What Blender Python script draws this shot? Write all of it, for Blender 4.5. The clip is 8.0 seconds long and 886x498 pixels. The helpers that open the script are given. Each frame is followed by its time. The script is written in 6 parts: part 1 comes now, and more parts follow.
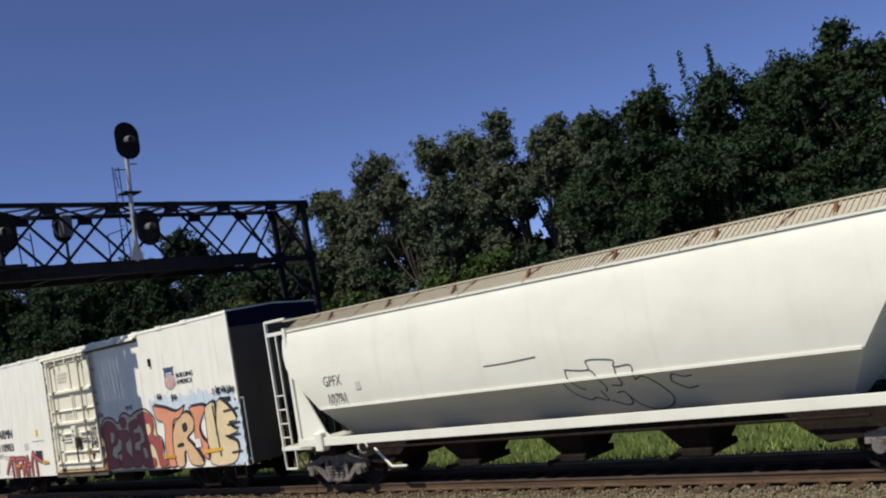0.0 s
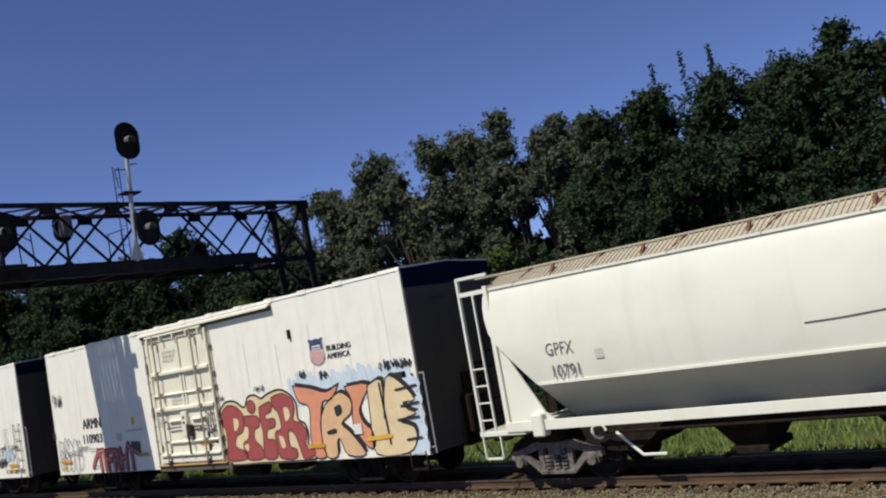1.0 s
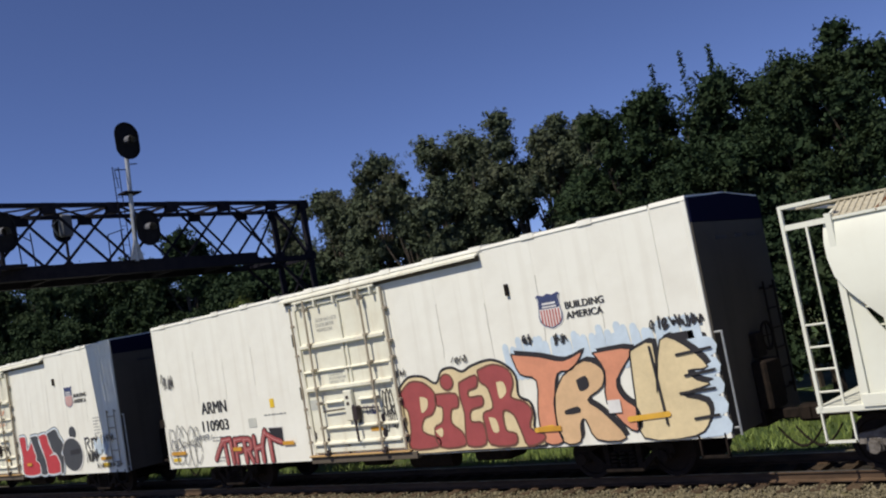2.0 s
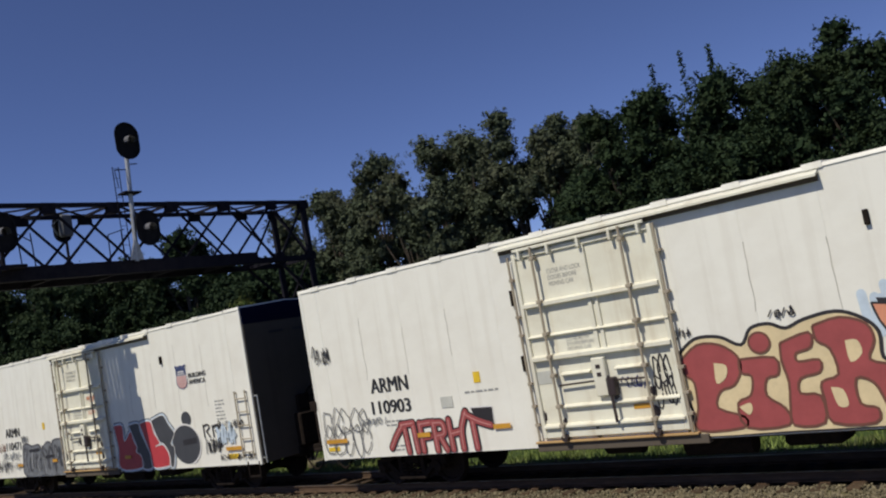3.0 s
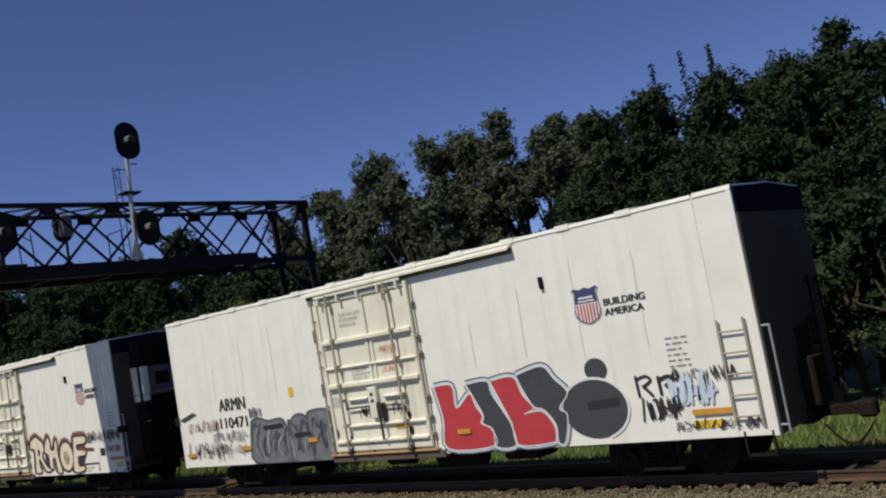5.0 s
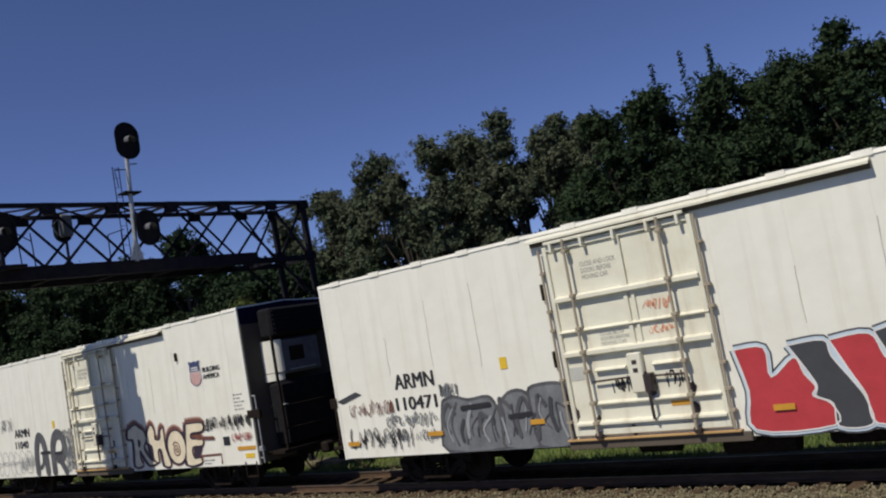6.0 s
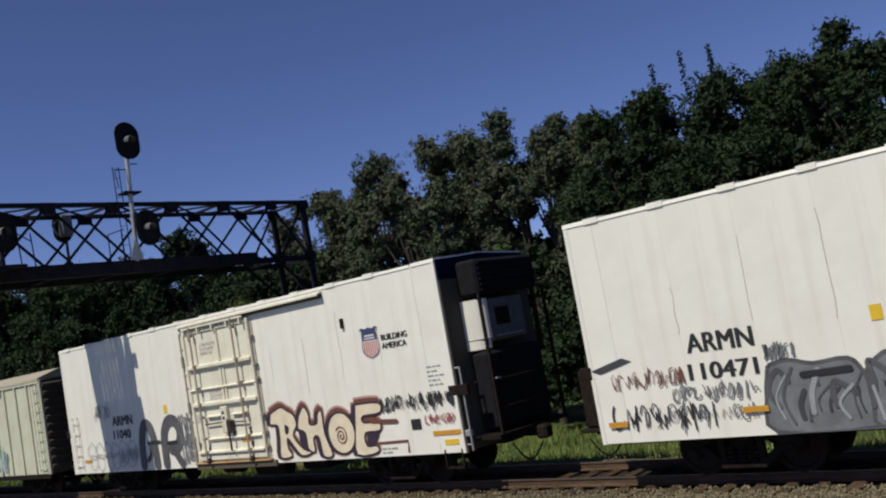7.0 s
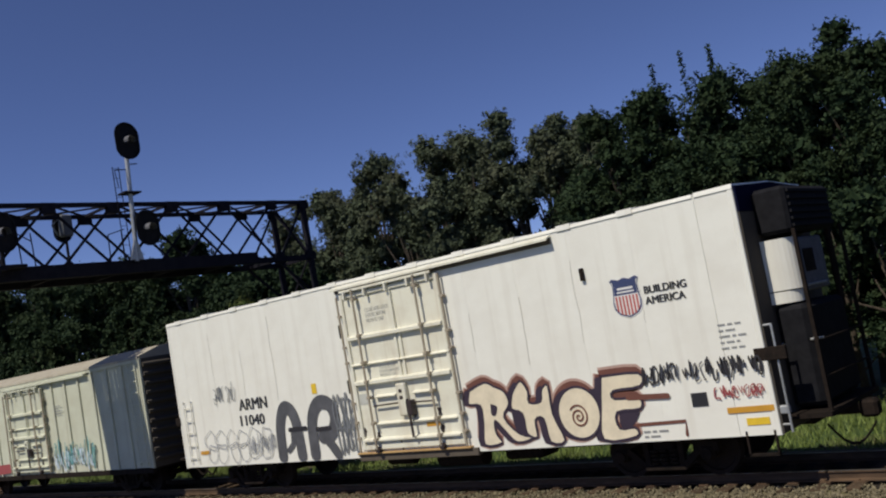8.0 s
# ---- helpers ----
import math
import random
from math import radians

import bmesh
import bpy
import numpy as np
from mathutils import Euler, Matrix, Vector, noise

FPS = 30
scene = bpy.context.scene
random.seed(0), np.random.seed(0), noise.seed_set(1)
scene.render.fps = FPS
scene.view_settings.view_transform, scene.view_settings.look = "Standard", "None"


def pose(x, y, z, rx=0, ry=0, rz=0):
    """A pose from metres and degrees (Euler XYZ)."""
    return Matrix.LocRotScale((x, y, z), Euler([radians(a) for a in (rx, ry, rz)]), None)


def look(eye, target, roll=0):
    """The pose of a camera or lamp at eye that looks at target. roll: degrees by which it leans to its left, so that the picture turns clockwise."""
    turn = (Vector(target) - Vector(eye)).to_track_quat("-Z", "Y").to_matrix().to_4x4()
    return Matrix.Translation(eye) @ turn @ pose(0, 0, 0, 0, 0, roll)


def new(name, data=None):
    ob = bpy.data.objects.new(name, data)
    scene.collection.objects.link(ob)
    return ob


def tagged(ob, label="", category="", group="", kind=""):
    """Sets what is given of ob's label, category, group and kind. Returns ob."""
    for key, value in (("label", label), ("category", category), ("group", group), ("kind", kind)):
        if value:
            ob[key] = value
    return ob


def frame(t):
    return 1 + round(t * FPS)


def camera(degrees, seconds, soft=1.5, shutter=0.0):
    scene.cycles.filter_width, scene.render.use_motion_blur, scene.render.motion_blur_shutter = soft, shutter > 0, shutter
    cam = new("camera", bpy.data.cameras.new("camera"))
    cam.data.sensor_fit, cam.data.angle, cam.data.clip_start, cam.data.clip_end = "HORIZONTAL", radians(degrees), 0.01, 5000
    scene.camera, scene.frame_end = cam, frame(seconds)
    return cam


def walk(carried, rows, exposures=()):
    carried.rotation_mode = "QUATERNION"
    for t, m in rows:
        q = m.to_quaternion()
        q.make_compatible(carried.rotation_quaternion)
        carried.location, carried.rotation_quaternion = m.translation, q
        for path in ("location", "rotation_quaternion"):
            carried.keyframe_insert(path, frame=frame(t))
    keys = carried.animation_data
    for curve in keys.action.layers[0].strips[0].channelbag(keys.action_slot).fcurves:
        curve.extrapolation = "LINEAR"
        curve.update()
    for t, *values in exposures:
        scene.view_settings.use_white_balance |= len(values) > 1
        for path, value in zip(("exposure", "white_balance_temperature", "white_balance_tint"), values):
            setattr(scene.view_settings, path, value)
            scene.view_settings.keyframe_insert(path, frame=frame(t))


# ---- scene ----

# ---------- camera ----------
cam = camera(52.2, 8.0, soft=2.1, shutter=0.0)
EYE = Vector((0.0, 0.0, 3.4545))
YAW, PITCH, ROLL = radians(40.711), radians(5.019), -10.07
AIM = Vector((-math.sin(YAW) * math.cos(PITCH), math.cos(YAW) * math.cos(PITCH), math.sin(PITCH)))
walk(cam, [(0.0, look(EYE, EYE + AIM * 20, ROLL)), (8.0, look(EYE, EYE + AIM * 20, ROLL))], exposures=[(0.0, 0.0), (1.7, 0.0), (2.8, -0.27), (8.0, -0.27)])

# ---------- sky and sun ----------
LIGHT = Vector((0.11, 0.75, -1.0)).normalized()
world = bpy.data.worlds.new("sky")
scene.world = world
world.use_nodes = True
wn = world.node_tree
sky = wn.nodes.new("ShaderNodeTexSky")
sky.sky_type = 'NISHITA'
sky.sun_disc = False
sky.sun_elevation = math.asin(-LIGHT.z)
sky.sun_rotation = math.atan2(-LIGHT.x, -LIGHT.y)
sky.air_density, sky.dust_density, sky.ozone_density = 0.6, 0.0, 4.0
wn.nodes["Background"].inputs[1].default_value = 0.093
tint = wn.nodes.new("ShaderNodeMix")
tint.data_type, tint.blend_type = 'RGBA', 'MULTIPLY'
tint.inputs[0].default_value = 1.0
tint.inputs[7].default_value = (1.0, 0.93, 1.18, 1.0)
wn.links.new(sky.outputs[0], tint.inputs[6])
wn.links.new(tint.outputs[2], wn.nodes["Background"].inputs[0])
sun_data = bpy.data.lights.new("sun", 'SUN')
sun_data.energy, sun_data.angle, sun_data.color = 4.7, radians(0.53), (1.0, 0.94, 0.81)
sun = new("sun", sun_data)
sun.matrix_world = look((0, -40, 50), Vector((0, -40, 50)) + LIGHT)


# ---------- materials ----------
def material(name, rough=0.6, metal=0.0, spec=0.5):
    m = bpy.data.materials.new(name)
    m.use_nodes = True
    b = m.node_tree.nodes["Principled BSDF"]
    b.inputs["Roughness"].default_value = rough
    b.inputs["Metallic"].default_value = metal
    b.inputs["Specular IOR Level"].default_value = spec
    return m, m.node_tree, b


def noise_node(nt, coord, scale, stretch=(1, 1, 1), detail=5.0, rough=0.6):
    mp = nt.nodes.new("ShaderNodeMapping")
    mp.inputs["Scale"].default_value = stretch
    nt.links.new(coord, mp.inputs["Vector"])
    n = nt.nodes.new("ShaderNodeTexNoise")
    n.inputs["Scale"].default_value = scale
    n.inputs["Detail"].default_value = detail
    n.inputs["Roughness"].default_value = rough
    nt.links.new(mp.outputs[0], n.inputs["Vector"])
    return n.outputs["Fac"]


def ramp(nt, fac, lo, hi):
    r = nt.nodes.new("ShaderNodeMapRange")
    r.inputs["From Min"].default_value, r.inputs["From Max"].default_value = lo, hi
    nt.links.new(fac, r.inputs["Value"])
    return r.outputs["Result"]


def mix(nt, fac, a, b, mode='MIX'):
    n = nt.nodes.new("ShaderNodeMix")
    n.data_type, n.blend_type = 'RGBA', mode
    for sock, v in ((n.inputs[0], fac), (n.inputs[6], a), (n.inputs[7], b)):
        if isinstance(v, (int, float)):
            sock.default_value = v
        elif isinstance(v, tuple):
            sock.default_value = (*v, 1.0)
        else:
            nt.links.new(v, sock)
    return n.outputs[2]


def bump(nt, b, height, strength, distance):
    n = nt.nodes.new("ShaderNodeBump")
    n.inputs["Strength"].default_value, n.inputs["Distance"].default_value = strength, distance
    nt.links.new(height, n.inputs["Height"])
    nt.links.new(n.outputs[0], b.inputs["Normal"])


def obj_coord(nt):
    return nt.nodes.new("ShaderNodeTexCoord").outputs["Object"]


def paint(name, base, dirt, rough=0.5, amount=0.55, streak=True, shift=0.0, metal=0.0, spec=0.4):
    """Weathered paint: cloudy dirt, downward streaks and fine speckle."""
    m, nt, b = material(name, rough, metal, spec)
    c = obj_coord(nt)
    cloud = ramp(nt, noise_node(nt, c, 0.7 + shift, (1, 1, 1.4), 6), 0.42, 0.78)
    col = mix(nt, cloud, base, tuple(x * 0.74 + y * 0.26 for x, y in zip(base, dirt)))
    if streak:
        st = ramp(nt, noise_node(nt, c, 1.5, (2.0, 1, 0.10), 4, 0.6), 0.56, 0.95)
        f = nt.nodes.new("ShaderNodeMath")
        f.operation = 'MULTIPLY'
        f.inputs[1].default_value = amount
        nt.links.new(st, f.inputs[0])
        col = mix(nt, f.outputs[0], col, dirt)
    sp = ramp(nt, noise_node(nt, c, 22, (1, 1, 0.6), 3), 0.66, 0.8)
    f2 = nt.nodes.new("ShaderNodeMath")
    f2.operation = 'MULTIPLY'
    f2.inputs[1].default_value = amount * 0.5
    nt.links.new(sp, f2.inputs[0])
    col = mix(nt, f2.outputs[0], col, dirt)
    nt.links.new(col, b.inputs["Base Color"])
    bump(nt, b, noise_node(nt, c, 1.3, (1, 1, 1), 3), 0.25, 0.02)
    return m


def grainy(name, a, b2, scale, rough=0.9, bump_d=0.01, stretch=(1, 1, 1), c3=None, metal=0.0, island=False, spec=0.3):
    """Two-colour noisy surface with relief."""
    m, nt, b = material(name, rough, metal, spec)
    c = obj_coord(nt)
    n = noise_node(nt, c, scale, stretch, 8, 0.7)
    col = mix(nt, ramp(nt, n, 0.35, 0.68), a, b2)
    if c3:
        col = mix(nt, ramp(nt, noise_node(nt, c, scale * 0.13, (1, 1, 1), 4), 0.5, 0.7), col, c3)
    if island:
        g = nt.nodes.new("ShaderNodeNewGeometry").outputs["Random Per Island"]
        o = nt.nodes.new("ShaderNodeObjectInfo").outputs["Random"]
        add = nt.nodes.new("ShaderNodeMath")
        nt.links.new(g, add.inputs[0])
        nt.links.new(o, add.inputs[1])
        col = mix(nt, 1.0, col, mix(nt, ramp(nt, add.outputs[0], 0.0, 1.8), (0.55, 0.55, 0.55), (1.35, 1.3, 1.25)), 'MULTIPLY')
    nt.links.new(col, b.inputs["Base Color"])
    bump(nt, b, n, 0.6, bump_d)
    return m


WHITE = paint("white_car_paint", (0.81, 0.795, 0.72), (0.46, 0.40, 0.32), 0.42, 0.42)
WHITE_OLD = paint("aged_cream_paint", (0.56, 0.57, 0.45), (0.24, 0.19, 0.12), 0.65, 0.9, True, 0.4)
DOORPAINT = paint("door_paint", (0.74, 0.72, 0.60), (0.36, 0.26, 0.15), 0.5, 0.8, True, 0.9)
RODPAINT = paint("rust_stained_rod", (0.36, 0.31, 0.235), (0.12, 0.07, 0.045), 0.7, 0.9, True, 1.5)
HOPPERPAINT = paint("pale_hopper_paint", (0.75, 0.75, 0.655), (0.50, 0.46, 0.36), 0.45, 0.4, True, 0.2)
ENDPAINT = paint("dark_end_paint", (0.085, 0.074, 0.062), (0.026, 0.021, 0.017), 0.9, 0.6, spec=0.12)
BLUEBAND = paint("blue_band_paint", (0.006, 0.007, 0.024), (0.009, 0.008, 0.014), 0.95, 0.4, spec=0.03)
UNDER = grainy("grimy_underframe", (0.010, 0.008, 0.007), (0.026, 0.018, 0.014), 9, 0.9, 0.006, spec=0.12)
TRUCKMETAL = grainy("dusty_truck_casting", (0.20, 0.18, 0.165), (0.042, 0.032, 0.027), 7, 0.8, 0.006)
WHEELSTEEL = grainy("wheel_steel", (0.03, 0.02, 0.016), (0.016, 0.012, 0.010), 12, 0.8, 0.003, metal=0.4)
RUST = grainy("rusty_steel", (0.20, 0.085, 0.04), (0.09, 0.045, 0.03), 10, 0.85, 0.004)
RAILSTEEL = grainy("rail_steel", (0.12, 0.072, 0.042), (0.045, 0.028, 0.017), 6, 0.8, 0.003, (0.2, 1, 1))
RAILTOP = grainy("polished_rail_head", (0.55, 0.53, 0.50), (0.45, 0.42, 0.40), 8, 0.3, 0.001, (0.1, 1, 1), metal=0.9)
TIEWOOD = grainy("weathered_tie_wood", (0.095, 0.063, 0.038), (0.028, 0.019, 0.012), 9, 0.95, 0.012, (0.6, 0.12, 1), island=True)
BALLAST = grainy("crushed_stone_ballast", (0.215, 0.185, 0.115), (0.07, 0.06, 0.038), 14, 0.95, 0.05, c3=(0.15, 0.14, 0.065))
# near-black colour takes in the train's shade as well as oil
SHADEDBED = grainy("shaded_oily_ballast", (0.035, 0.028, 0.022), (0.014, 0.011, 0.009), 14, 0.95, 0.05)
STONES = grainy("ballast_stone", (0.225, 0.195, 0.125), (0.085, 0.073, 0.047), 5, 0.9, 0.01, island=True)
GRASS = grainy("grass_ground", (0.04, 0.07, 0.016), (0.06, 0.085, 0.024), 3, 0.95, 0.06, c3=(0.13, 0.12, 0.05))
BLADES = grainy("grass_blades", (0.105, 0.155, 0.035), (0.17, 0.215, 0.06), 2, 0.7, 0.003, island=True)
GALV = grainy("galvanised_steel", (0.46, 0.47, 0.48), (0.30, 0.31, 0.32), 8, 0.45, 0.002, metal=0.5)
WALKWAY = grainy("tan_walkway_grating", (0.50, 0.455, 0.35), (0.33, 0.29, 0.215), 12, 0.8, 0.01)
GANTRY = grainy("dark_gantry_steel", (0.008, 0.008, 0.014), (0.018, 0.016, 0.021), 4, 0.8, 0.004, spec=0.12)
SIGBLACK = grainy("matt_black_signal", (0.008, 0.008, 0.010), (0.016, 0.016, 0.019), 6, 0.85, 0.002, spec=0.12)
BARK = grainy("tree_bark", (0.10, 0.08, 0.06), (0.045, 0.036, 0.028), 8, 0.95, 0.03, (1, 1, 0.25))


def plain(name, col, rough=0.55, vary=0.25):
    """Spray or decal paint with slight unevenness."""
    m, nt, b = material(name, rough)
    c = obj_coord(nt)
    n = ramp(nt, noise_node(nt, c, 2.6, (1, 1, 1), 6, 0.7), 0.3, 0.75)
    nt.links.new(mix(nt, n, col, tuple(x * (1 - vary) for x in col)), b.inputs["Base Color"])
    return m


RUNDIRT = plain("dirt_run_grey", (0.56, 0.53, 0.47), 0.8, 0.4)
BLUETAG = plain("dark_blue_marker", (0.03, 0.03, 0.13))
RUSTROOF = paint("rust_speckled_roof", (0.40, 0.36, 0.28), (0.15, 0.09, 0.055), 0.8, 1.0, True, 2.0)
GREASE = plain("dark_door_grease", (0.045, 0.030, 0.030), 0.5, 0.4)
SILLBROWN = paint("dusty_sill_rail_shade", (0.105, 0.085, 0.065), (0.045, 0.033, 0.026), 0.85, 0.6)
RUSTLINE = paint("yellow_rust_line", (0.46, 0.30, 0.13), (0.22, 0.10, 0.05), 0.8, 0.7)
BLACKINK = plain("black_lettering", (0.022, 0.022, 0.026))
GREYINK = plain("grey_lettering", (0.30, 0.30, 0.29))
DARKSPRAY = plain("black_spray", (0.025, 0.022, 0.025))
REDSPRAY = plain("dull_red_spray", (0.36, 0.075, 0.075))
BRIGHTRED = plain("bright_red_spray", (0.50, 0.045, 0.055))
ORANGESPRAY = plain("salmon_orange_spray", (0.70, 0.29, 0.17))
TANSPRAY = plain("tan_spray", (0.70, 0.46, 0.26))
YELLOWSPRAY = plain("pale_yellow_spray", (0.74, 0.60, 0.36))
GOLDSPRAY = plain("golden_yellow_spray", (0.75, 0.42, 0.05))
SKYSPRAY = plain("pale_blue_spray", (0.58, 0.68, 0.78))
GREYSPRAY = plain("grey_spray", (0.20, 0.21, 0.225), vary=0.5)
SMOKE = plain("smoky_spray", (0.11, 0.11, 0.12), vary=0.6)
GREYLIGHT = plain("pale_grey_spray", (0.36, 0.37, 0.39), vary=0.4)
DARKGREY = plain("dark_grey_spray", (0.055, 0.057, 0.065))
CREAMSPRAY = plain("cream_spray", (0.80, 0.70, 0.52))
HAZE = plain("pinkish_overspray", (0.50, 0.33, 0.27))
DARKPURPLE = plain("dark_purple_spray", (0.040, 0.026, 0.045))
PINKSPRAY = plain("pale_pink_spray", (0.62, 0.28, 0.26))
BROWNSPRAY = plain("brown_spray", (0.17, 0.065, 0.045))
TEALSPRAY = plain("teal_spray", (0.10, 0.30, 0.30))
SHIELDBLUE = plain("shield_blue", (0.045, 0.06, 0.15))
SHIELDRED = plain("shield_red", (0.50, 0.13, 0.11))
SHIELDWHITE = plain("shield_white", (0.78, 0.76, 0.74))
YELLOWTAPE = plain("yellow_sticker", (0.78, 0.52, 0.03))
AMBERTAPE = plain("amber_reflector", (0.60, 0.30, 0.03))
GREENGREY = plain("pale_sticker", (0.55, 0.55, 0.50))
LENS = material("dark_signal_lens", 0.12)[0]
LENS.node_tree.nodes["Principled BSDF"].inputs["Base Color"].default_value = (0.02, 0.02, 0.025, 1)


def leaf_material(name, dark, lit, warm):
    m, nt, b = material(name, 0.75, 0, 0.12)
    g = nt.nodes.new("ShaderNodeNewGeometry").outputs["Random Per Island"]
    col = mix(nt, g, dark, lit)
    c = obj_coord(nt)
    col = mix(nt, ramp(nt, noise_node(nt, c, 0.45, (1, 1, 1), 3), 0.5, 0.72), col, warm)
    nt.links.new(col, b.inputs["Base Color"])
    t = nt.nodes.new("ShaderNodeBsdfTranslucent")
    nt.links.new(col, t.inputs["Color"])
    ms = nt.nodes.new("ShaderNodeMixShader")
    ms.inputs[0].default_value = 0.16
    nt.links.new(b.outputs[0], ms.inputs[1])
    nt.links.new(t.outputs[0], ms.inputs[2])
    nt.links.new(ms.outputs[0], nt.nodes["Material Output"].inputs["Surface"])
    return m


LEAF_DARK = leaf_material("dark_leaves", (0.012, 0.025, 0.013), (0.036, 0.058, 0.026), (0.040, 0.055, 0.023))
LEAF_MID = leaf_material("olive_leaves", (0.058, 0.076, 0.048), (0.100, 0.120, 0.072), (0.105, 0.110, 0.070))
LEAF_BUSH = leaf_material("bush_leaves", (0.028, 0.055, 0.016), (0.075, 0.115, 0.030), (0.10, 0.095, 0.028))


# ---------- mesh building ----------
def on_sheet(shape):
    """Keeps sprayed paint within a car's side sheet."""
    shape.v = [(min(max(x, -8.80), 8.80), y, max(z, .815)) for x, y, z in shape.v]
    return shape


class Shape:
    """Collects vertices and faces for one mesh."""

    def __init__(self):
        self.v, self.f = [], []

    def add(self, verts, faces):
        n = len(self.v)
        self.v += [tuple(p) for p in verts]
        self.f += [tuple(i + n for i in fc) for fc in faces]
        return self

    def box(self, x0, x1, y0, y1, z0, z1, c=0.0):
        """Box with its corners cut by c."""
        if c <= 0:
            vs = [(x, y, z) for x in (x0, x1) for y in (y0, y1) for z in (z0, z1)]
            return self.add(vs, [(0, 1, 3, 2), (4, 6, 7, 5), (0, 4, 5, 1), (2, 3, 7, 6), (0, 2, 6, 4), (1, 5, 7, 3)])
        b = bmesh.new()
        bmesh.ops.create_cube(b, size=1.0)
        for v in b.verts:
            v.co = Vector(((x0 + x1) / 2 + v.co.x * (x1 - x0), (y0 + y1) / 2 + v.co.y * (y1 - y0), (z0 + z1) / 2 + v.co.z * (z1 - z0)))
        bmesh.ops.bevel(b, geom=b.edges[:], offset=c, segments=1, affect='EDGES', profile=0.5)
        b.verts.index_update()
        self.add([v.co[:] for v in b.verts], [[v.index for v in f.verts] for f in b.faces])
        b.free()
        return self

    def prism(self, profile, x0, x1, axis='x'):
        """Extrudes a closed profile of (a, z) along an axis."""
        n = len(profile)
        put = (lambda t, a, z: (t, a, z)) if axis == 'x' else (lambda t, a, z: (a, t, z))
        vs = [put(x0, *p) for p in profile] + [put(x1, *p) for p in profile]
        fs = [(i, (i + 1) % n, n + (i + 1) % n, n + i) for i in range(n)]
        return self.add(vs, fs + [tuple(range(n))[::-1], tuple(range(n, 2 * n))])

    def rod(self, a, b, r, n=6, r2=None):
        a, b = Vector(a), Vector(b)
        r2 = r if r2 is None else r2
        d = (b - a).normalized()
        u = d.orthogonal().normalized()
        w = d.cross(u)
        vs = []
        for p, q in ((a, r), (b, r2)):
            vs += [p + (u * math.cos(2 * math.pi * k / n) + w * math.sin(2 * math.pi * k / n)) * q for k in range(n)]
        fs = [(k, (k + 1) % n, n + (k + 1) % n, n + k) for k in range(n)]
        return self.add(vs, fs + [tuple(range(n))[::-1], tuple(range(n, 2 * n))])

    def bar(self, a, b, w, h):
        """Square bar between two points."""
        a, b = Vector(a), Vector(b)
        d = (b - a).normalized()
        u = d.cross(Vector((0, 0, 1)))
        u = Vector((1, 0, 0)) if u.length < 1e-3 else u.normalized()
        t = u.cross(d)
        vs = [p + u * sx * w / 2 + t * sz * h / 2 for p in (a, b) for sx, sz in ((-1, -1), (1, -1), (1, 1), (-1, 1))]
        return self.add(vs, [(0, 1, 5, 4), (1, 2, 6, 5), (2, 3, 7, 6), (3, 0, 4, 7), (3, 2, 1, 0), (4, 5, 6, 7)])

    def lathe(self, profile, n=24, centre=(0, 0, 0)):
        """Turns a profile of (radius, y) round the y axis."""
        cx, cy, cz = centre
        k = len(profile)
        vs = [(cx + r * math.cos(2 * math.pi * i / n), cy + y, cz + r * math.sin(2 * math.pi * i / n)) for i in range(n) for r, y in profile]
        fs = [(i * k + j, i * k + j + 1, ((i + 1) % n) * k + j + 1, ((i + 1) % n) * k + j) for i in range(n) for j in range(k - 1)]
        return self.add(vs, fs)

    def mesh(self, name, mat, smooth=False):
        me = bpy.data.meshes.new(name)
        me.from_pydata(self.v, [], self.f)
        b = bmesh.new()
        b.from_mesh(me)
        bmesh.ops.recalc_face_normals(b, faces=b.faces[:])
        b.to_mesh(me)
        b.free()
        me.materials.append(mat)
        if smooth:
            me.polygons.foreach_set("use_smooth", [True] * len(me.polygons))
            me.set_sharp_from_angle(angle=radians(28))
        return me


def part(name, shape, mat, parent, label="", smooth=False, at=None):
    """One mesh object under a thing or a part."""
    me = shape.mesh(name, mat, smooth) if isinstance(shape, Shape) else shape
    ob = new(name, me)
    ob.parent = parent
    if at is not None:
        ob.matrix_basis = at
    if label:
        ob["label"] = label
    return ob


def thing(name, at, label, category, group="", kind=""):
    ob = new(name)
    ob.empty_display_size = 0.3
    ob.matrix_basis = at
    return tagged(ob, label, category, group, kind)


# ---------- painted marks on car sides ----------
SIDE = -1.6


def smooth_line(pts, steps=6):
    pts = [Vector(p) for p in pts]
    if len(pts) < 3:
        return pts
    out = []
    for i in range(len(pts) - 1):
        p0, p1, p2, p3 = pts[max(i - 1, 0)], pts[i], pts[i + 1], pts[min(i + 2, len(pts) - 1)]
        for k in range(steps):
            t = k / steps
            out.append(0.5 * (2 * p1 + (p2 - p0) * t + (2 * p0 - 5 * p1 + 4 * p2 - p3) * t * t + (3 * p1 - p0 - 3 * p2 + p3) * t ** 3))
    return out + [pts[-1]]


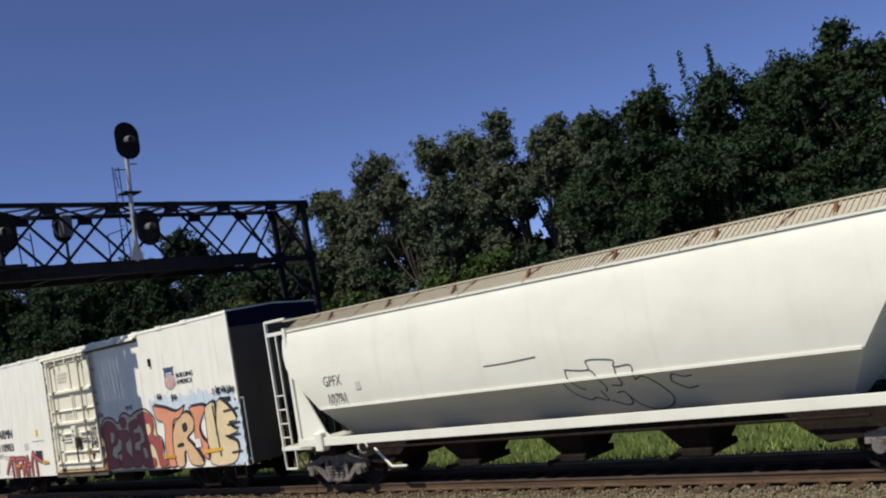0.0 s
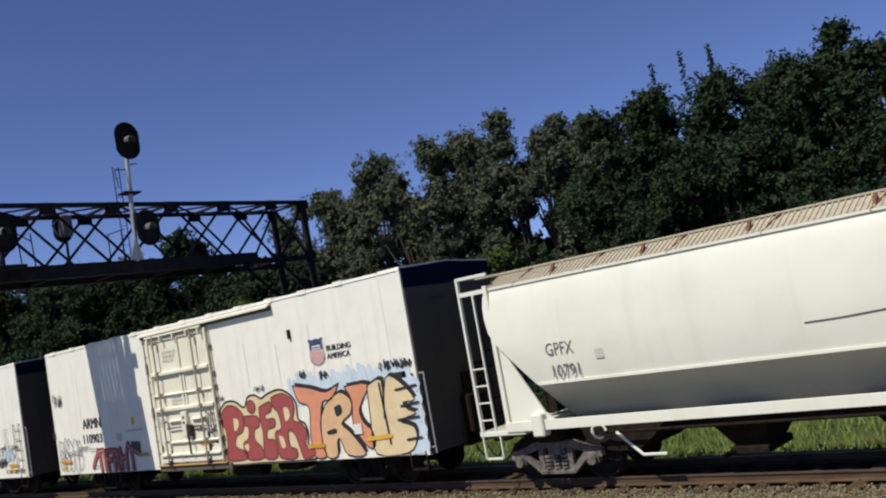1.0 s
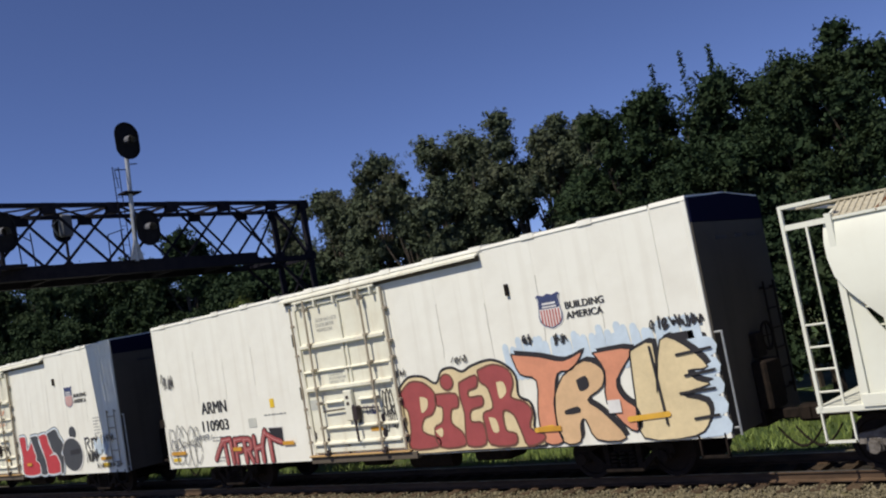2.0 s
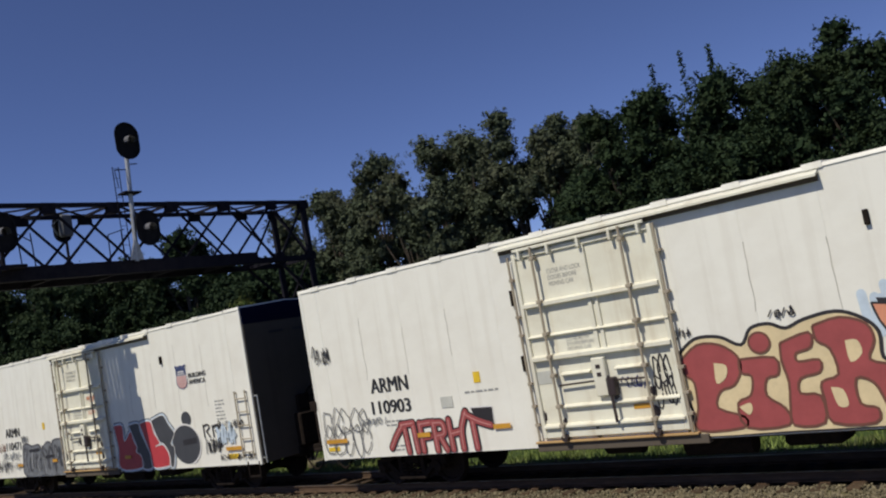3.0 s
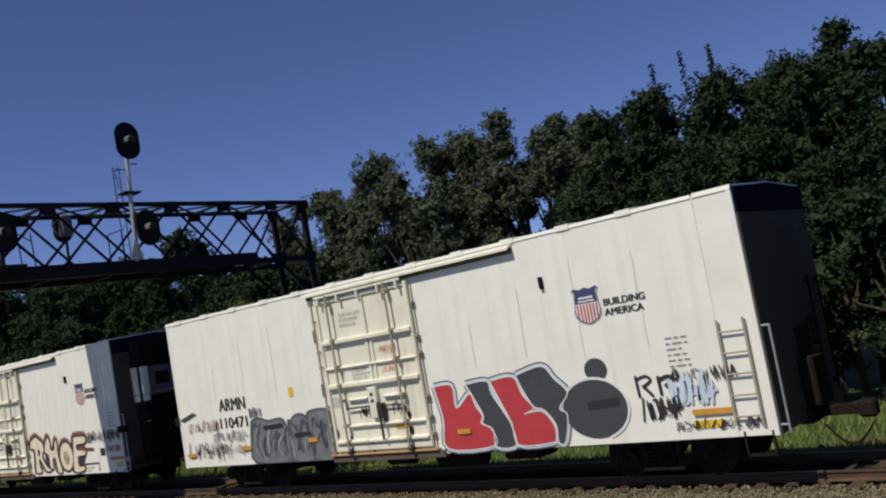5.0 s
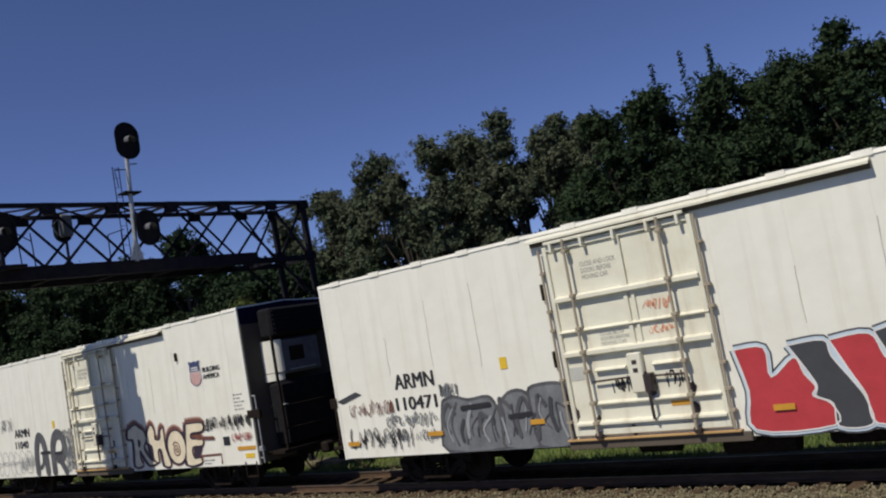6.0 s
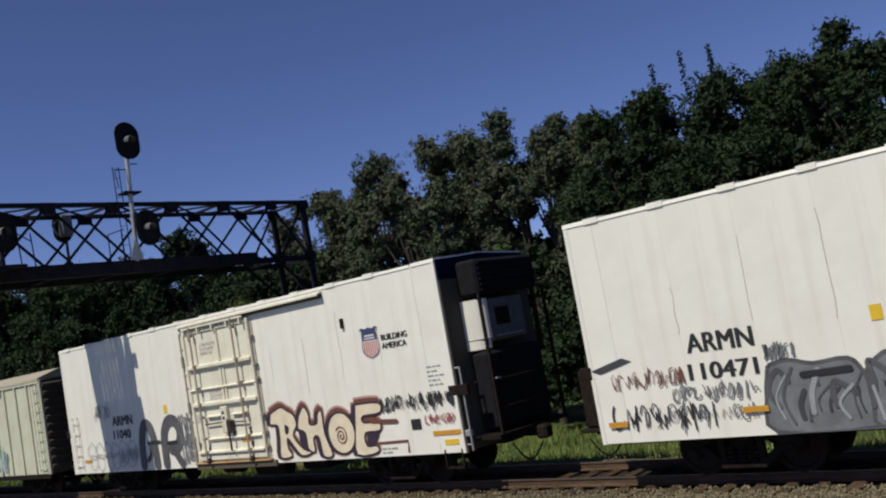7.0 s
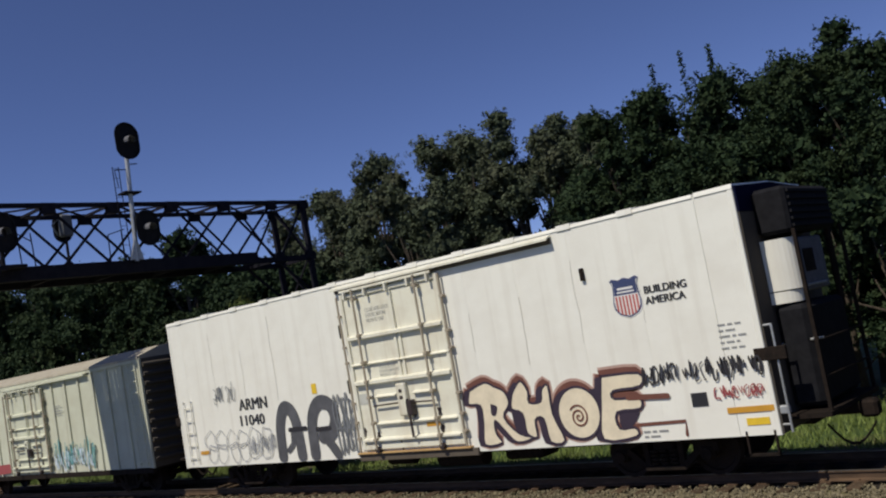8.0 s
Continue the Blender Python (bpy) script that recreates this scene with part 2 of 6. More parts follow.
def ribbon(shape, pts, width, y, cap=5, flare=0.0):
    """A painted stroke of a width on the plane of that y, with round ends; points are (x, z)."""
    pts = [Vector((p[0], p[1])) for p in pts]
    n = len(pts)
    left, right = [], []
    for i, p in enumerate(pts):
        d = (pts[min(i + 1, n - 1)] - pts[max(i - 1, 0)])
        d = d.normalized() if d.length > 1e-6 else Vector((1, 0))
        g = 1.0 + flare * (abs(2 * i / max(1, n - 1) - 1) ** 1.6 - .45)
        u = Vector((-d.y, d.x)) * width * g / 2
        left.append(p + u)
        right.append(p - u)
    vs = [(p.x, y, p.y) for p in left + right]
    fs = [(i, i + 1, n + i + 1, n + i) for i in range(n - 1)]
    shape.add(vs, fs)
    if cap == 0:
        return
    width *= 1 + flare * .55
    for e, d in ((pts[0], pts[0] - pts[1]), (pts[-1], pts[-1] - pts[-2])):
        if d.length < 1e-6:
            continue
        a = math.atan2(d.y, d.x)
        fan = [(e.x + math.cos(a - math.pi / 2 + math.pi * k / cap) * width / 2, y, e.y + math.sin(a - math.pi / 2 + math.pi * k / cap) * width / 2) for k in range(cap + 1)]
        shape.add(fan, [tuple(range(cap + 1))])


def flat(shape, pts, y):
    """A filled outline of (x, z) points on the plane of that y."""
    return shape.add([(x, y, z) for x, z in pts], [tuple(range(len(pts)))])


def spray_letter(car, pts, mat, layer, rim, rim_width, steps, label=""):
    """A filled sprayed form with softened corners and a thin rim; a higher layer lies further out."""
    loop = [tuple(p) for p in smooth_line(list(pts) + [pts[0]], steps)][:-1] if steps > 1 else list(pts)
    y = SIDE - .006 - .004 * layer
    made = part("sprayed_form", on_sheet(flat(Shape(), loop, y)), mat, car, label)
    if rim:
        edge = Shape()
        ribbon(edge, loop + [loop[0]], rim_width, y - .0012, 0)
        part("sprayed_outline", on_sheet(edge), rim, car)
    return made


def scribble(car, name, x0, x1, z0, z1, count, mat, seed, width=0.028, y=SIDE - .030):
    """Thin looping sprayed tags with no readable letters."""
    rng = random.Random(seed)
    n = 0
    count = int(count * 1.5) + 1
    for k in range(count):
        cx = x0 + (x1 - x0) * (k + .5) / count + rng.uniform(-.1, .1) * (x1 - x0) / count
        w, h = (x1 - x0) / count * .62, (z1 - z0) / 2
        cz = (z0 + z1) / 2 + rng.uniform(-.2, .2) * h
        sh = Shape()
        for q in range(rng.randint(1, 3)):
            kind = rng.random()
            if kind < .35:
                pts = [(cx - w * rng.uniform(-.3, .8), cz - h * rng.uniform(.3, 1)), (cx + w * rng.uniform(-.2, .6), cz + h * rng.uniform(.3, 1.1))]
            elif kind < .65:
                pts = [(cx - w * .6, cz + h * rng.uniform(-.2, .9)), (cx + w * rng.uniform(-.3, .3), cz - h * rng.uniform(.2, .9)), (cx + w * .3, cz + h * rng.uniform(.1, 1)), (cx + w * .8, cz - h * rng.uniform(0, .8))]
            else:
                a = rng.uniform(0, 6)
                pts = [(cx + math.cos(a + i * rng.uniform(.7, 1.2)) * w * .7, cz + math.sin(a + i * rng.uniform(.7, 1.2)) * h * .8) for i in range(5)]
            ribbon(sh, smooth_line(pts, 5), width * rng.uniform(.4, .95), y - 0.0003 * n, 3)
            n += 1
        part(name, on_sheet(sh), mat, car)


def bubbles(car, x0, x1, z0, z1, count, mat, seed, width=0.026, y=SIDE - .030):
    """Outlined throw-up of overlapping wobbly loops."""
    rng = random.Random(seed)
    for k in range(count):
        cx = x0 + (x1 - x0) * (k % ((count + 1) // 2) + .5) / ((count + 1) // 2) + rng.uniform(-.06, .06)
        cz = z0 + (z1 - z0) * (.30 if k < (count + 1) // 2 else .70)
        rx, rz, ph = (x1 - x0) / count * rng.uniform(.8, 1.15), (z1 - z0) * rng.uniform(.24, .34), rng.uniform(0, 6)
        pts = [(cx + math.cos(a) * rx * (1 + .22 * math.sin(2 * a + ph)), cz + math.sin(a) * rz * (1 + .18 * math.cos(3 * a + ph))) for a in np.linspace(0, 6.1, 22)]
        sh = Shape()
        ribbon(sh, pts, width, y - .0004 * k, 3)
        part("outline_loop", on_sheet(sh), mat, car)


def spray_forms(car, name, x0, x1, z0, z1, count, stroke, layers, seed, label="", jag=0.0):
    """Sprayed letter-like forms that spell nothing: uprights, bows and kinks in layers."""
    for k, (mat, extra) in enumerate(layers):
        rng = random.Random(seed)
        sh = Shape()
        n = 0
        w = (x1 - x0) / count
        for i in range(count):
            xa = x0 + w * (i + .5)
            top, low, lean = z1 - rng.uniform(0, .15) * (z1 - z0), z0 + rng.uniform(0, .08), rng.uniform(-.12, .12)
            lines = [[(xa - w * .3, low), (xa - w * .28 + lean, top)]]
            if rng.random() < .6:
                lines.append([(xa - w * .28 + lean, top - .05), (xa + w * .1, top), (xa + w * .32, (top + low) / 2 + .1), (xa, (top + low) / 2)])
            else:
                lines.append([(xa - w * .25, (top + low) / 2), (xa + w * .2, top - .05)])
            lines.append([(xa - w * .05, (top + low) / 2), (xa + w * .3, low)] if rng.random() < .7 else [(xa + w * .25, top), (xa + w * .28, low)])
            for line in lines:
                pts = smooth_line(line)
                ribbon(sh, [(p[0] + rng.uniform(-jag, jag), p[1] + rng.uniform(-jag, jag)) for p in pts], stroke * rng.uniform(.85, 1.2) + extra, SIDE - 0.016 - .004 * k - .0003 * n)
                n += 1
        part(name, on_sheet(sh), mat, car, label if k == 0 else "")


def lettering(car, name, text, x0, z0, width, height, mat, y=SIDE - 0.012, bold=0.0, lines=1.0, heavy=0.0):
    """Words in the built-in font, fitted to a box on the car's side."""
    cu = bpy.data.curves.new(name, 'FONT')
    cu.body, cu.offset, cu.space_line, cu.resolution_u = text, bold, lines, 3
    tmp = bpy.data.objects.new(name, cu)
    me = bpy.data.meshes.new_from_object(tmp)
    bpy.data.objects.remove(tmp)
    co = np.empty(len(me.vertices) * 3)
    me.vertices.foreach_get("co", co)
    co = co.reshape(-1, 3)
    lo, hi = co.min(0), co.max(0)
    out = np.stack([x0 + (co[:, 0] - lo[0]) / (hi[0] - lo[0]) * width, np.full(len(co), y), z0 + (co[:, 1] - lo[1]) / (hi[1] - lo[1]) * height], 1)
    if heavy:
        faces = [tuple(f.vertices) for f in me.polygons]
        n = len(out)
        all_v = np.concatenate([out + np.array([dx, -.0006 * k, 0]) for k, dx in enumerate((0.0, -heavy, heavy))])
        all_f = [tuple(i + n * k for i in f) for k in range(3) for f in faces]
        me = bpy.data.meshes.new(name)
        me.from_pydata(all_v.tolist(), [], all_f)
    else:
        me.vertices.foreach_set("co", out.ravel())
    me.materials.clear()
    me.materials.append(mat)
    me.update()
    return part(name, me, mat, car)


def plate(car, name, x0, x1, z0, z1, mat, y=SIDE - 0.006, t=0.006):
    return part(name, Shape().box(x0, x1, y - t, y, z0, z1), mat, car)


def small_print(car, x0, z1, rows, widths, mat, step=0.09, h=0.035):
    """Unreadable stencilling as plain bars, broken into words."""
    for r in range(rows):
        end, x, k = x0 + widths[r % len(widths)], x0, 0
        while x < end - .04:
            w = min((.14, .09, .19, .07)[(k + r) % 4], end - x)
            bar = flat(Shape(), [(x, z1 - r * step - h), (x + w, z1 - r * step - h), (x + w, z1 - r * step), (x, z1 - r * step)], SIDE - 0.010)
            part("stencil_bar", bar, mat, car)
            x += w + .04
            k += 1


def shield(car, x, z, w, h):
    """A heraldic shield: blue head over red and white stripes."""
    def crest(g):
        half_side = [(0, .07), (.20, .015), (.44, .075), (.54, .01), (.46, -.14), (.485, -.40), (.53, -.60), (.50, -.78), (.36, -.93), (.16, -1.0), (0, -1.04)]
        right = [(x + a * (w + g), z + b * h + (g * .5 if b > -.3 else -g * .5)) for a, b in half_side]
        return right + [(2 * x - a, b) for a, b in right[-2:0:-1]]

    ob = part("shield_emblem", flat(Shape(), crest(.05), SIDE - 0.008), SHIELDWHITE, car, "blue, red and white shield emblem")
    part("emblem_rim", flat(Shape(), crest(.02), SIDE - 0.010), SHIELDBLUE, ob)
    part("emblem_field", flat(Shape(), crest(-.03), SIDE - 0.0115), SHIELDWHITE, ob)
    part("emblem_head", flat(Shape(), [(x - w * .48, z + .02), (x - w * .42, z + .05), (x - w * .2, z), (x, z + .035), (x + w * .2, z), (x + w * .42, z + .05), (x + w * .48, z + .02), (x + w * .43, z - h * .16), (x + w * .45, z - h * .40), (x - w * .45, z - h * .40), (x - w * .43, z - h * .16)], SIDE - 0.013), SHIELDBLUE, ob)
    bars = flat(Shape(), [(x - w * .3, z - .12), (x + w * .3, z - .12), (x + w * .3, z - .16), (x - w * .3, z - .16)], SIDE - 0.016)
    flat(bars, [(x - w * .33, z - .19), (x + w * .33, z - .19), (x + w * .33, z - .22), (x - w * .33, z - .22)], SIDE - 0.016)
    part("emblem_bars", bars, SHIELDWHITE, ob)
    st = Shape()
    for k in range(7):
        a = x - w * .46 + w * .92 * (k + .2) / 7
        b = a + w * .92 / 7 * .58
        dip = lambda q: z - h * (.99 - .26 * (abs(q - x) / (w / 2)) ** 3)
        flat(st, [(a, z - h * .43), (b, z - h * .43), (b, dip(b)), (a, dip(a))], SIDE - 0.013)
    part("emblem_stripes", st, SHIELDRED, ob)
    return ob


# ---------- running gear ----------
WHEEL_R = 0.457


def wheelset_mesh():
    sh = Shape()
    for s in (-1, 1):
        c = s * 0.76
        sh.lathe([(0.0, c - .05), (0.10, c - .07), (0.14, c - .03), (0.36, c - .02), (0.38, c - .06), (WHEEL_R, c - .065), (WHEEL_R + (0.026 if s > 0 else 0), c - .045 if s < 0 else c - .07),
                  (WHEEL_R + (0.026 if s < 0 else 0), c + .07), (0.38, c + .06), (0.36, c + .02), (0.14, c + .03), (0.10, c + .07), (0.0, c + .05)], 28)
    sh.rod((0, -1.02, 0), (0, 1.02, 0), 0.075, 10)
    return sh.mesh("wheelset", WHEELSTEEL, False)


def truck_frame_mesh():
    """Cast side frames, bolster and springs of a three-piece freight truck."""
    sh = Shape()
    for s in (-1, 1):
        y0, y1 = (s * 1.10 - .07, s * 1.10 + .07)
        top = [(-1.12, .50), (-1.10, .66), (-.85, .70), (-.45, .84), (.45, .84), (.85, .70), (1.10, .66), (1.12, .50), (.95, .50), (.70, .60), (.40, .70), (-.40, .70), (-.70, .60), (-.95, .50)]
        sh.prism(top, y0, y1, 'y')
        for d in (-1, 1):
            sh.prism([(d * .86, .56), (d * .70, .60), (d * .30, .24), (d * .42, .20)], y0 + .01, y1 - .01, 'y')
            sh.prism([(d * .42, .72), (d * .30, .72), (d * .30, .24), (d * .40, .24)], y0 + .015, y1 - .015, 'y')
            sh.box(d * .89 - .13, d * .89 + .13, y0 - .02, y1 + .02, .36, .60, .03)
            sh.rod((d * .89, s * 1.18, .457), (d * .89, s * 1.25, .457), .11, 12)
        sh.box(-.42, .42, y0 - .01, y1 + .01, .17, .27, .02)
        for k in (-.20, 0, .20):
            for q in range(4):
                sh.rod((k, s * 1.12, .29 + q * .075), (k, s * 1.12, .335 + q * .075), .085, 8)
    sh.box(-.22, .22, -1.12, 1.12, .52, .78, .03)
    sh.rod((-.5, -.5, .35), (-.5, .5, .35), .04, 6).rod((.5, -.5, .35), (.5, .5, .35), .04, 6)
    return sh.mesh("truck_frame", UNDER)


WHEELSET, TRUCKFRAME = wheelset_mesh(), truck_frame_mesh()
TRUCKPALE = TRUCKFRAME.copy()
TRUCKPALE.materials.clear()
TRUCKPALE.materials.append(TRUCKMETAL)
WHEELS = []


def running_gear(car, xs, frame_mesh, label=""):
    for x in xs:
        part("truck_frame", frame_mesh, None, car, label, at=pose(x, 0, 0))
        for d in (-.89, .89):
            w = part("wheelset", WHEELSET, None, car, at=pose(x + d, 0, WHEEL_R))
            WHEELS.append((w, x + d))


def coupler(car, x, d):
    sh = Shape().box(min(x, x + d * .75), max(x, x + d * .75), -.08, .08, .80, .98, .02)
    sh.box(min(x + d * .70, x + d * 1.0), max(x + d * .70, x + d * 1.0), -.16, .14, .74, 1.04, .05)
    part("coupler", sh, UNDER, car)
    pts = [Vector((x + d * (.2 + .8 * t), -.35, .70 - .35 * math.sin(math.pi * t))) for t in np.linspace(0, 1, 8)]
    hose = Shape()
    ring = [(math.cos(2 * math.pi * k / 6) * .028, math.sin(2 * math.pi * k / 6) * .028) for k in range(6)]
    vs = [(p.x, p.y + a, p.z + b) for p in pts for a, b in ring]
    hose.add(vs, [(i * 6 + k, i * 6 + (k + 1) % 6, (i + 1) * 6 + (k + 1) % 6, (i + 1) * 6 + k) for i in range(len(pts) - 1) for k in range(6)])
    part("air_hose", hose, UNDER, car)


def side_ladder(car, x0, x1, z0, z1, rungs, mat, y=SIDE, label=""):
    sh = Shape()
    for x in (x0, x1):
        sh.box(x - .02, x + .02, y - .075, y - .055, z0, z1)
        for z in (z0 + .06, z1 - .06):
            sh.box(x - .02, x + .02, y - .06, y + .01, z - .02, z + .02)
    lad = part("ladder", sh, mat, car, label)
    rung = Shape().rod((x0, y - .065, 0), (x1, y - .065, 0), .017, 6).mesh("rung", mat)
    for k in range(rungs):
        part("rung", rung, mat, lad, at=pose(0, 0, z0 + (z1 - z0) * (k + .4) / rungs))
    return lad


# ---------- refrigerated boxcar ----------
def plug_door(car, x0, x1, z0, z1, mat):
    """Insulated plug door with ribs, lock rods and operating gear, standing a little proud."""
    y = SIDE
    d = part("plug_door", Shape().box(x0, x1, y - .045, y + .02, z0, z1, .012), mat, car, "ribbed cream plug door with rusty lock rods")
    fr = Shape()
    for a, b in ((x0, x0 + .09), (x1 - .09, x1)):
        fr.box(a, b, y - .095, y - .04, z0 + .02, z1 - .02, .01)
    fr.box(x0 + .09, x1 - .09, y - .09, y - .04, z0 + .02, z0 + .14, .01)
    fr.box(x0 + .09, x1 - .09, y - .09, y - .04, z1 - .12, z1 - .02, .01)
    part("door_frame", fr, mat, d)
    h, w = z1 - z0, x1 - x0
    for fz, t, deep, fa, fb in ((.695, .10, .11, .035, .985), (.533, .045, .07, .02, 1.0), (.410, .10, .11, .03, .99), (.322, .05, .09, .22, .43), (.322, .05, .09, .60, .80), (.155, .055, .08, .20, .98), (.055, .07, .11, .03, .99)):
        za = z0 + h * fz
        part("door_rib", Shape().prism([(y - .045, za - .01), (y - .045 - deep, za + .015), (y - .045 - deep, za + t - .02), (y - .045, za + t + .02)], x0 + w * fa, x0 + w * fb), mat, d)
    for fx in (.177, .81):
        rod = Shape().rod((x0 + w * fx, y - .19, z0 + .03), (x0 + w * fx, y - .19, z1 + .05), .027, 8)
        for fz in (.07, .17, .33, .43, .55, .72, .95):
            rod.box(x0 + w * fx - .055, x0 + w * fx + .055, y - .22, y - .09, z0 + h * fz - .035, z0 + h * fz + .035, .01)
        part("lock_rod", rod, RODPAINT, d, "rust-stained lock rod")
    # tubes beside the leaf on which it swings out
    for xx, top in ((x0 - .085, z1 - .05), (x1 + .05, z1 - .02)):
        tube = Shape().rod((xx, y - .10, z0 - .02), (xx, y - .10, top), .026, 8)
        for fz in (.08, .18, .30, .56, .66, .86):
            tube.box(xx - .05, xx + .07, y - .12, y - .02, z0 + h * fz - .03, z0 + h * fz + .03, .008)
        part("hinge_tube", tube, RODPAINT, d)
    post = Shape().box(x0 + w * .505, x0 + w * .54, y - .10, y - .04, z0 + h * .70, z1 - .1).box(x0 + w * .50, x0 + w * .525, y - .085, y - .04, z0 + h * .43, z0 + h * .70).box(x0 + w * .55, x0 + w * .57, y - .085, y - .04, z0 + h * .43, z0 + h * .70)
    part("centre_post", post, mat, d)
    hanger = Shape().box(x0 + .1, x1 - .1, y - .17, y - .12, z1 + .01, z1 + .07, .01)
    for fx in (.08, .30, .52, .74, .93):
        hanger.box(x0 + w * fx - .03, x0 + w * fx + .03, y - .19, y - .05, z1 - .16, z1 + .05, .01)
    part("hanger_rail", hanger, mat, d)
    gear = Shape().box(x0 + w * .455, x0 + w * .545, y - .16, y - .04, z0 + h * .20, z0 + h * .395, .02)
    box = part("lock_box", gear, mat, d)
    for fz in (.34, .30):
        part("lock_slot", Shape().box(x0 + w * .485, x0 + w * .515, y - .168, y - .15, z0 + h * fz, z0 + h * (fz + .02)), GREASE, box)
    lever = Shape().rod((x0 + w * .57, y - .20, z0 + h * .07), (x0 + w * .565, y - .20, z0 + h * .30), .030, 8).box(x0 + w * .545, x0 + w * .60, y - .22, y - .05, z0 + h * .20, z0 + h * .29, .02)
    lever.rod((x0 + w * .20, y - .13, z0 + h * .275), (x0 + w * .46, y - .13, z0 + h * .28), .02, 6).rod((x0 + w * .58, y - .13, z0 + h * .275), (x0 + w * .80, y - .13, z0 + h * .27), .02, 6)
    part("lock_lever", lever, GREASE, d, "greasy dark door lever")
    # grease and rust run down at the bearings
    rng = random.Random(int(x0 * 100) + 900)
    for fx, fz in ((.177, .08), (.81, .10), (.57, .20), (.81, .20), (.03, .12), (.40, .02)):
        sp, cx, cz = Shape(), x0 + w * fx, z0 + h * fz
        flat(sp, [(cx + math.cos(a) * .08 * rng.uniform(.5, 1.1), cz + math.sin(a) * .13 * rng.uniform(.5, 1.2)) for a in np.linspace(0, 6.28, 13)[:-1]], y - .049)
        part("grease_stain", sp, GREASE, d)
    for fx in (.177, .81):
        part("door_roller", Shape().rod((x0 + w * fx, y - .19, z0 + .02), (x0 + w * fx, y - .09, z0 + .02), .07, 12), GREASE, d)
    return d


SEAM_PANEL = {}


def seam_runs(car, seed):
    """Thin grey dirt runs that wander down beside some of the seams."""
    rng = random.Random(seed)
    for x in (-6.84, -5.48, -4.12, 2.68, 4.04, 5.40, 6.76):
        top, low = rng.uniform(3.4, 4.6), rng.uniform(2.4, 3.0)
        run = Shape()
        pts = [(x + rng.uniform(-.02, .02), top - (top - low) * k / 6) for k in range(7)]
        ribbon(run, smooth_line(pts, 3), rng.uniform(.008, .016), SIDE - .004, 3)
        part("dirt_run", run, RUNDIRT, car)


def reefer(name, x, spec):
    """White mechanical refrigerator car; x is its middle along the track."""
    half = 8.84
    car = thing(name, pose(x, TRACK_Y, 0), spec["label"], "railway car", "refrigerated cars of the freight train")
    # shell with a shallow roof
    z0, ze, zr = 0.80, 5.00, 5.04
    prof = [(-1.58, z0), (-1.58, ze - .05), (-1.50, ze), (-.7, zr - .04), (0, zr), (.7, zr - .04), (1.50, ze), (1.58, ze - .05), (1.58, z0)]
    part("body", Shape().prism(prof, -half + .03, half - .03), WHITE, car)
    # side sheets with open seams, on both sides
    w, first = 1.36, -8.20
    if "sheet" not in SEAM_PANEL:
        SEAM_PANEL["sheet"] = Shape().box(.0006, w - .0006, -.02, 0, z0, ze - .03, .0012).mesh("side_sheet", WHITE)
        SEAM_PANEL["far"] = Shape().box(.004, w - .004, 0, .02, z0, ze - .03, .004).mesh("side_sheet", WHITE)
        SEAM_PANEL["tail"] = Shape().box(-half, first - .004, -.02, 0, z0, ze - .03, .004).mesh("side_sheet", WHITE)
        SEAM_PANEL["head"] = Shape().box(first + 12 * w + .004, half, -.02, 0, z0, ze - .03, .004).mesh("side_sheet", WHITE)
        SEAM_PANEL["roof"] = Shape().prism([(-1.62, ze - .06), (-1.60, ze + .005), (-.7, zr), (0, zr + .035), (.7, zr), (1.60, ze + .005), (1.62, ze - .06)], .02, w - .02).mesh("roof_sheet", WHITE)
        SEAM_PANEL["rib"] = Shape().prism([(-1.63, ze - .07), (-1.62, ze + .035), (-.7, zr + .035), (0, zr + .075), (.7, zr + .035), (1.62, ze + .035), (1.63, ze - .07)], -.16, .16).mesh("roof_rib", WHITE)
    for side, yy in (("tail", -1.58), ("head", -1.58), ("tail", 1.60), ("head", 1.60)):
        part("side_sheet", SEAM_PANEL[side], None, car, at=pose(0, yy, 0))
    for k in range(12):
        xa = first + k * w
        part("side_sheet", SEAM_PANEL["sheet"], None, car, at=pose(xa, -1.58, 0))
        part("side_sheet", SEAM_PANEL["far"], None, car, at=pose(xa, 1.58, 0))
        part("roof_sheet", SEAM_PANEL["roof"], None, car, at=pose(xa, 0, 0))
        part("roof_rib", SEAM_PANEL["rib"], None, car, at=pose(xa, 0, 0))
    part("roof_end", Shape().prism([(-1.62, ze - .06), (-1.60, ze + .02), (-.7, zr + .015), (0, zr + .05), (.7, zr + .015), (1.60, ze + .02), (1.62, ze - .06)], -half, first - .02), WHITE, car)
    part("roof_end", Shape().prism([(-1.62, ze - .06), (-1.60, ze + .02), (-.7, zr + .015), (0, zr + .05), (.7, zr + .015), (1.60, ze + .02), (1.62, ze - .06)], first + 12 * w + .02, half), WHITE, car)
    # corner posts and sill
    for a in (-half, half - .10):
        part("corner_post", Shape().box(a, a + .10, SIDE - .012, SIDE + .1, z0 - .02, ze - .02, .012), WHITE, car)
    for a in (-1.52, 1.40):
        part("side_sill", Shape().box(-half + .4, half - .4, a, a + .12, .765, .80, .008), UNDER, car)
    dx0, dx1 = spec["door"]
    plug_door(car, dx0, dx1, 0.97, 4.70, DOORPAINT)
    plate(car, "reflector", dx0 + 2.12, dx0 + 2.52, 1.42, 1.51, AMBERTAPE, SIDE - .047)
    plate(car, "door_notice_plate", dx0 + .05, dx0 + .42, 2.05, 2.30, GREENGREY, SIDE - .046)
    rx0, rx1 = spec["rail"]
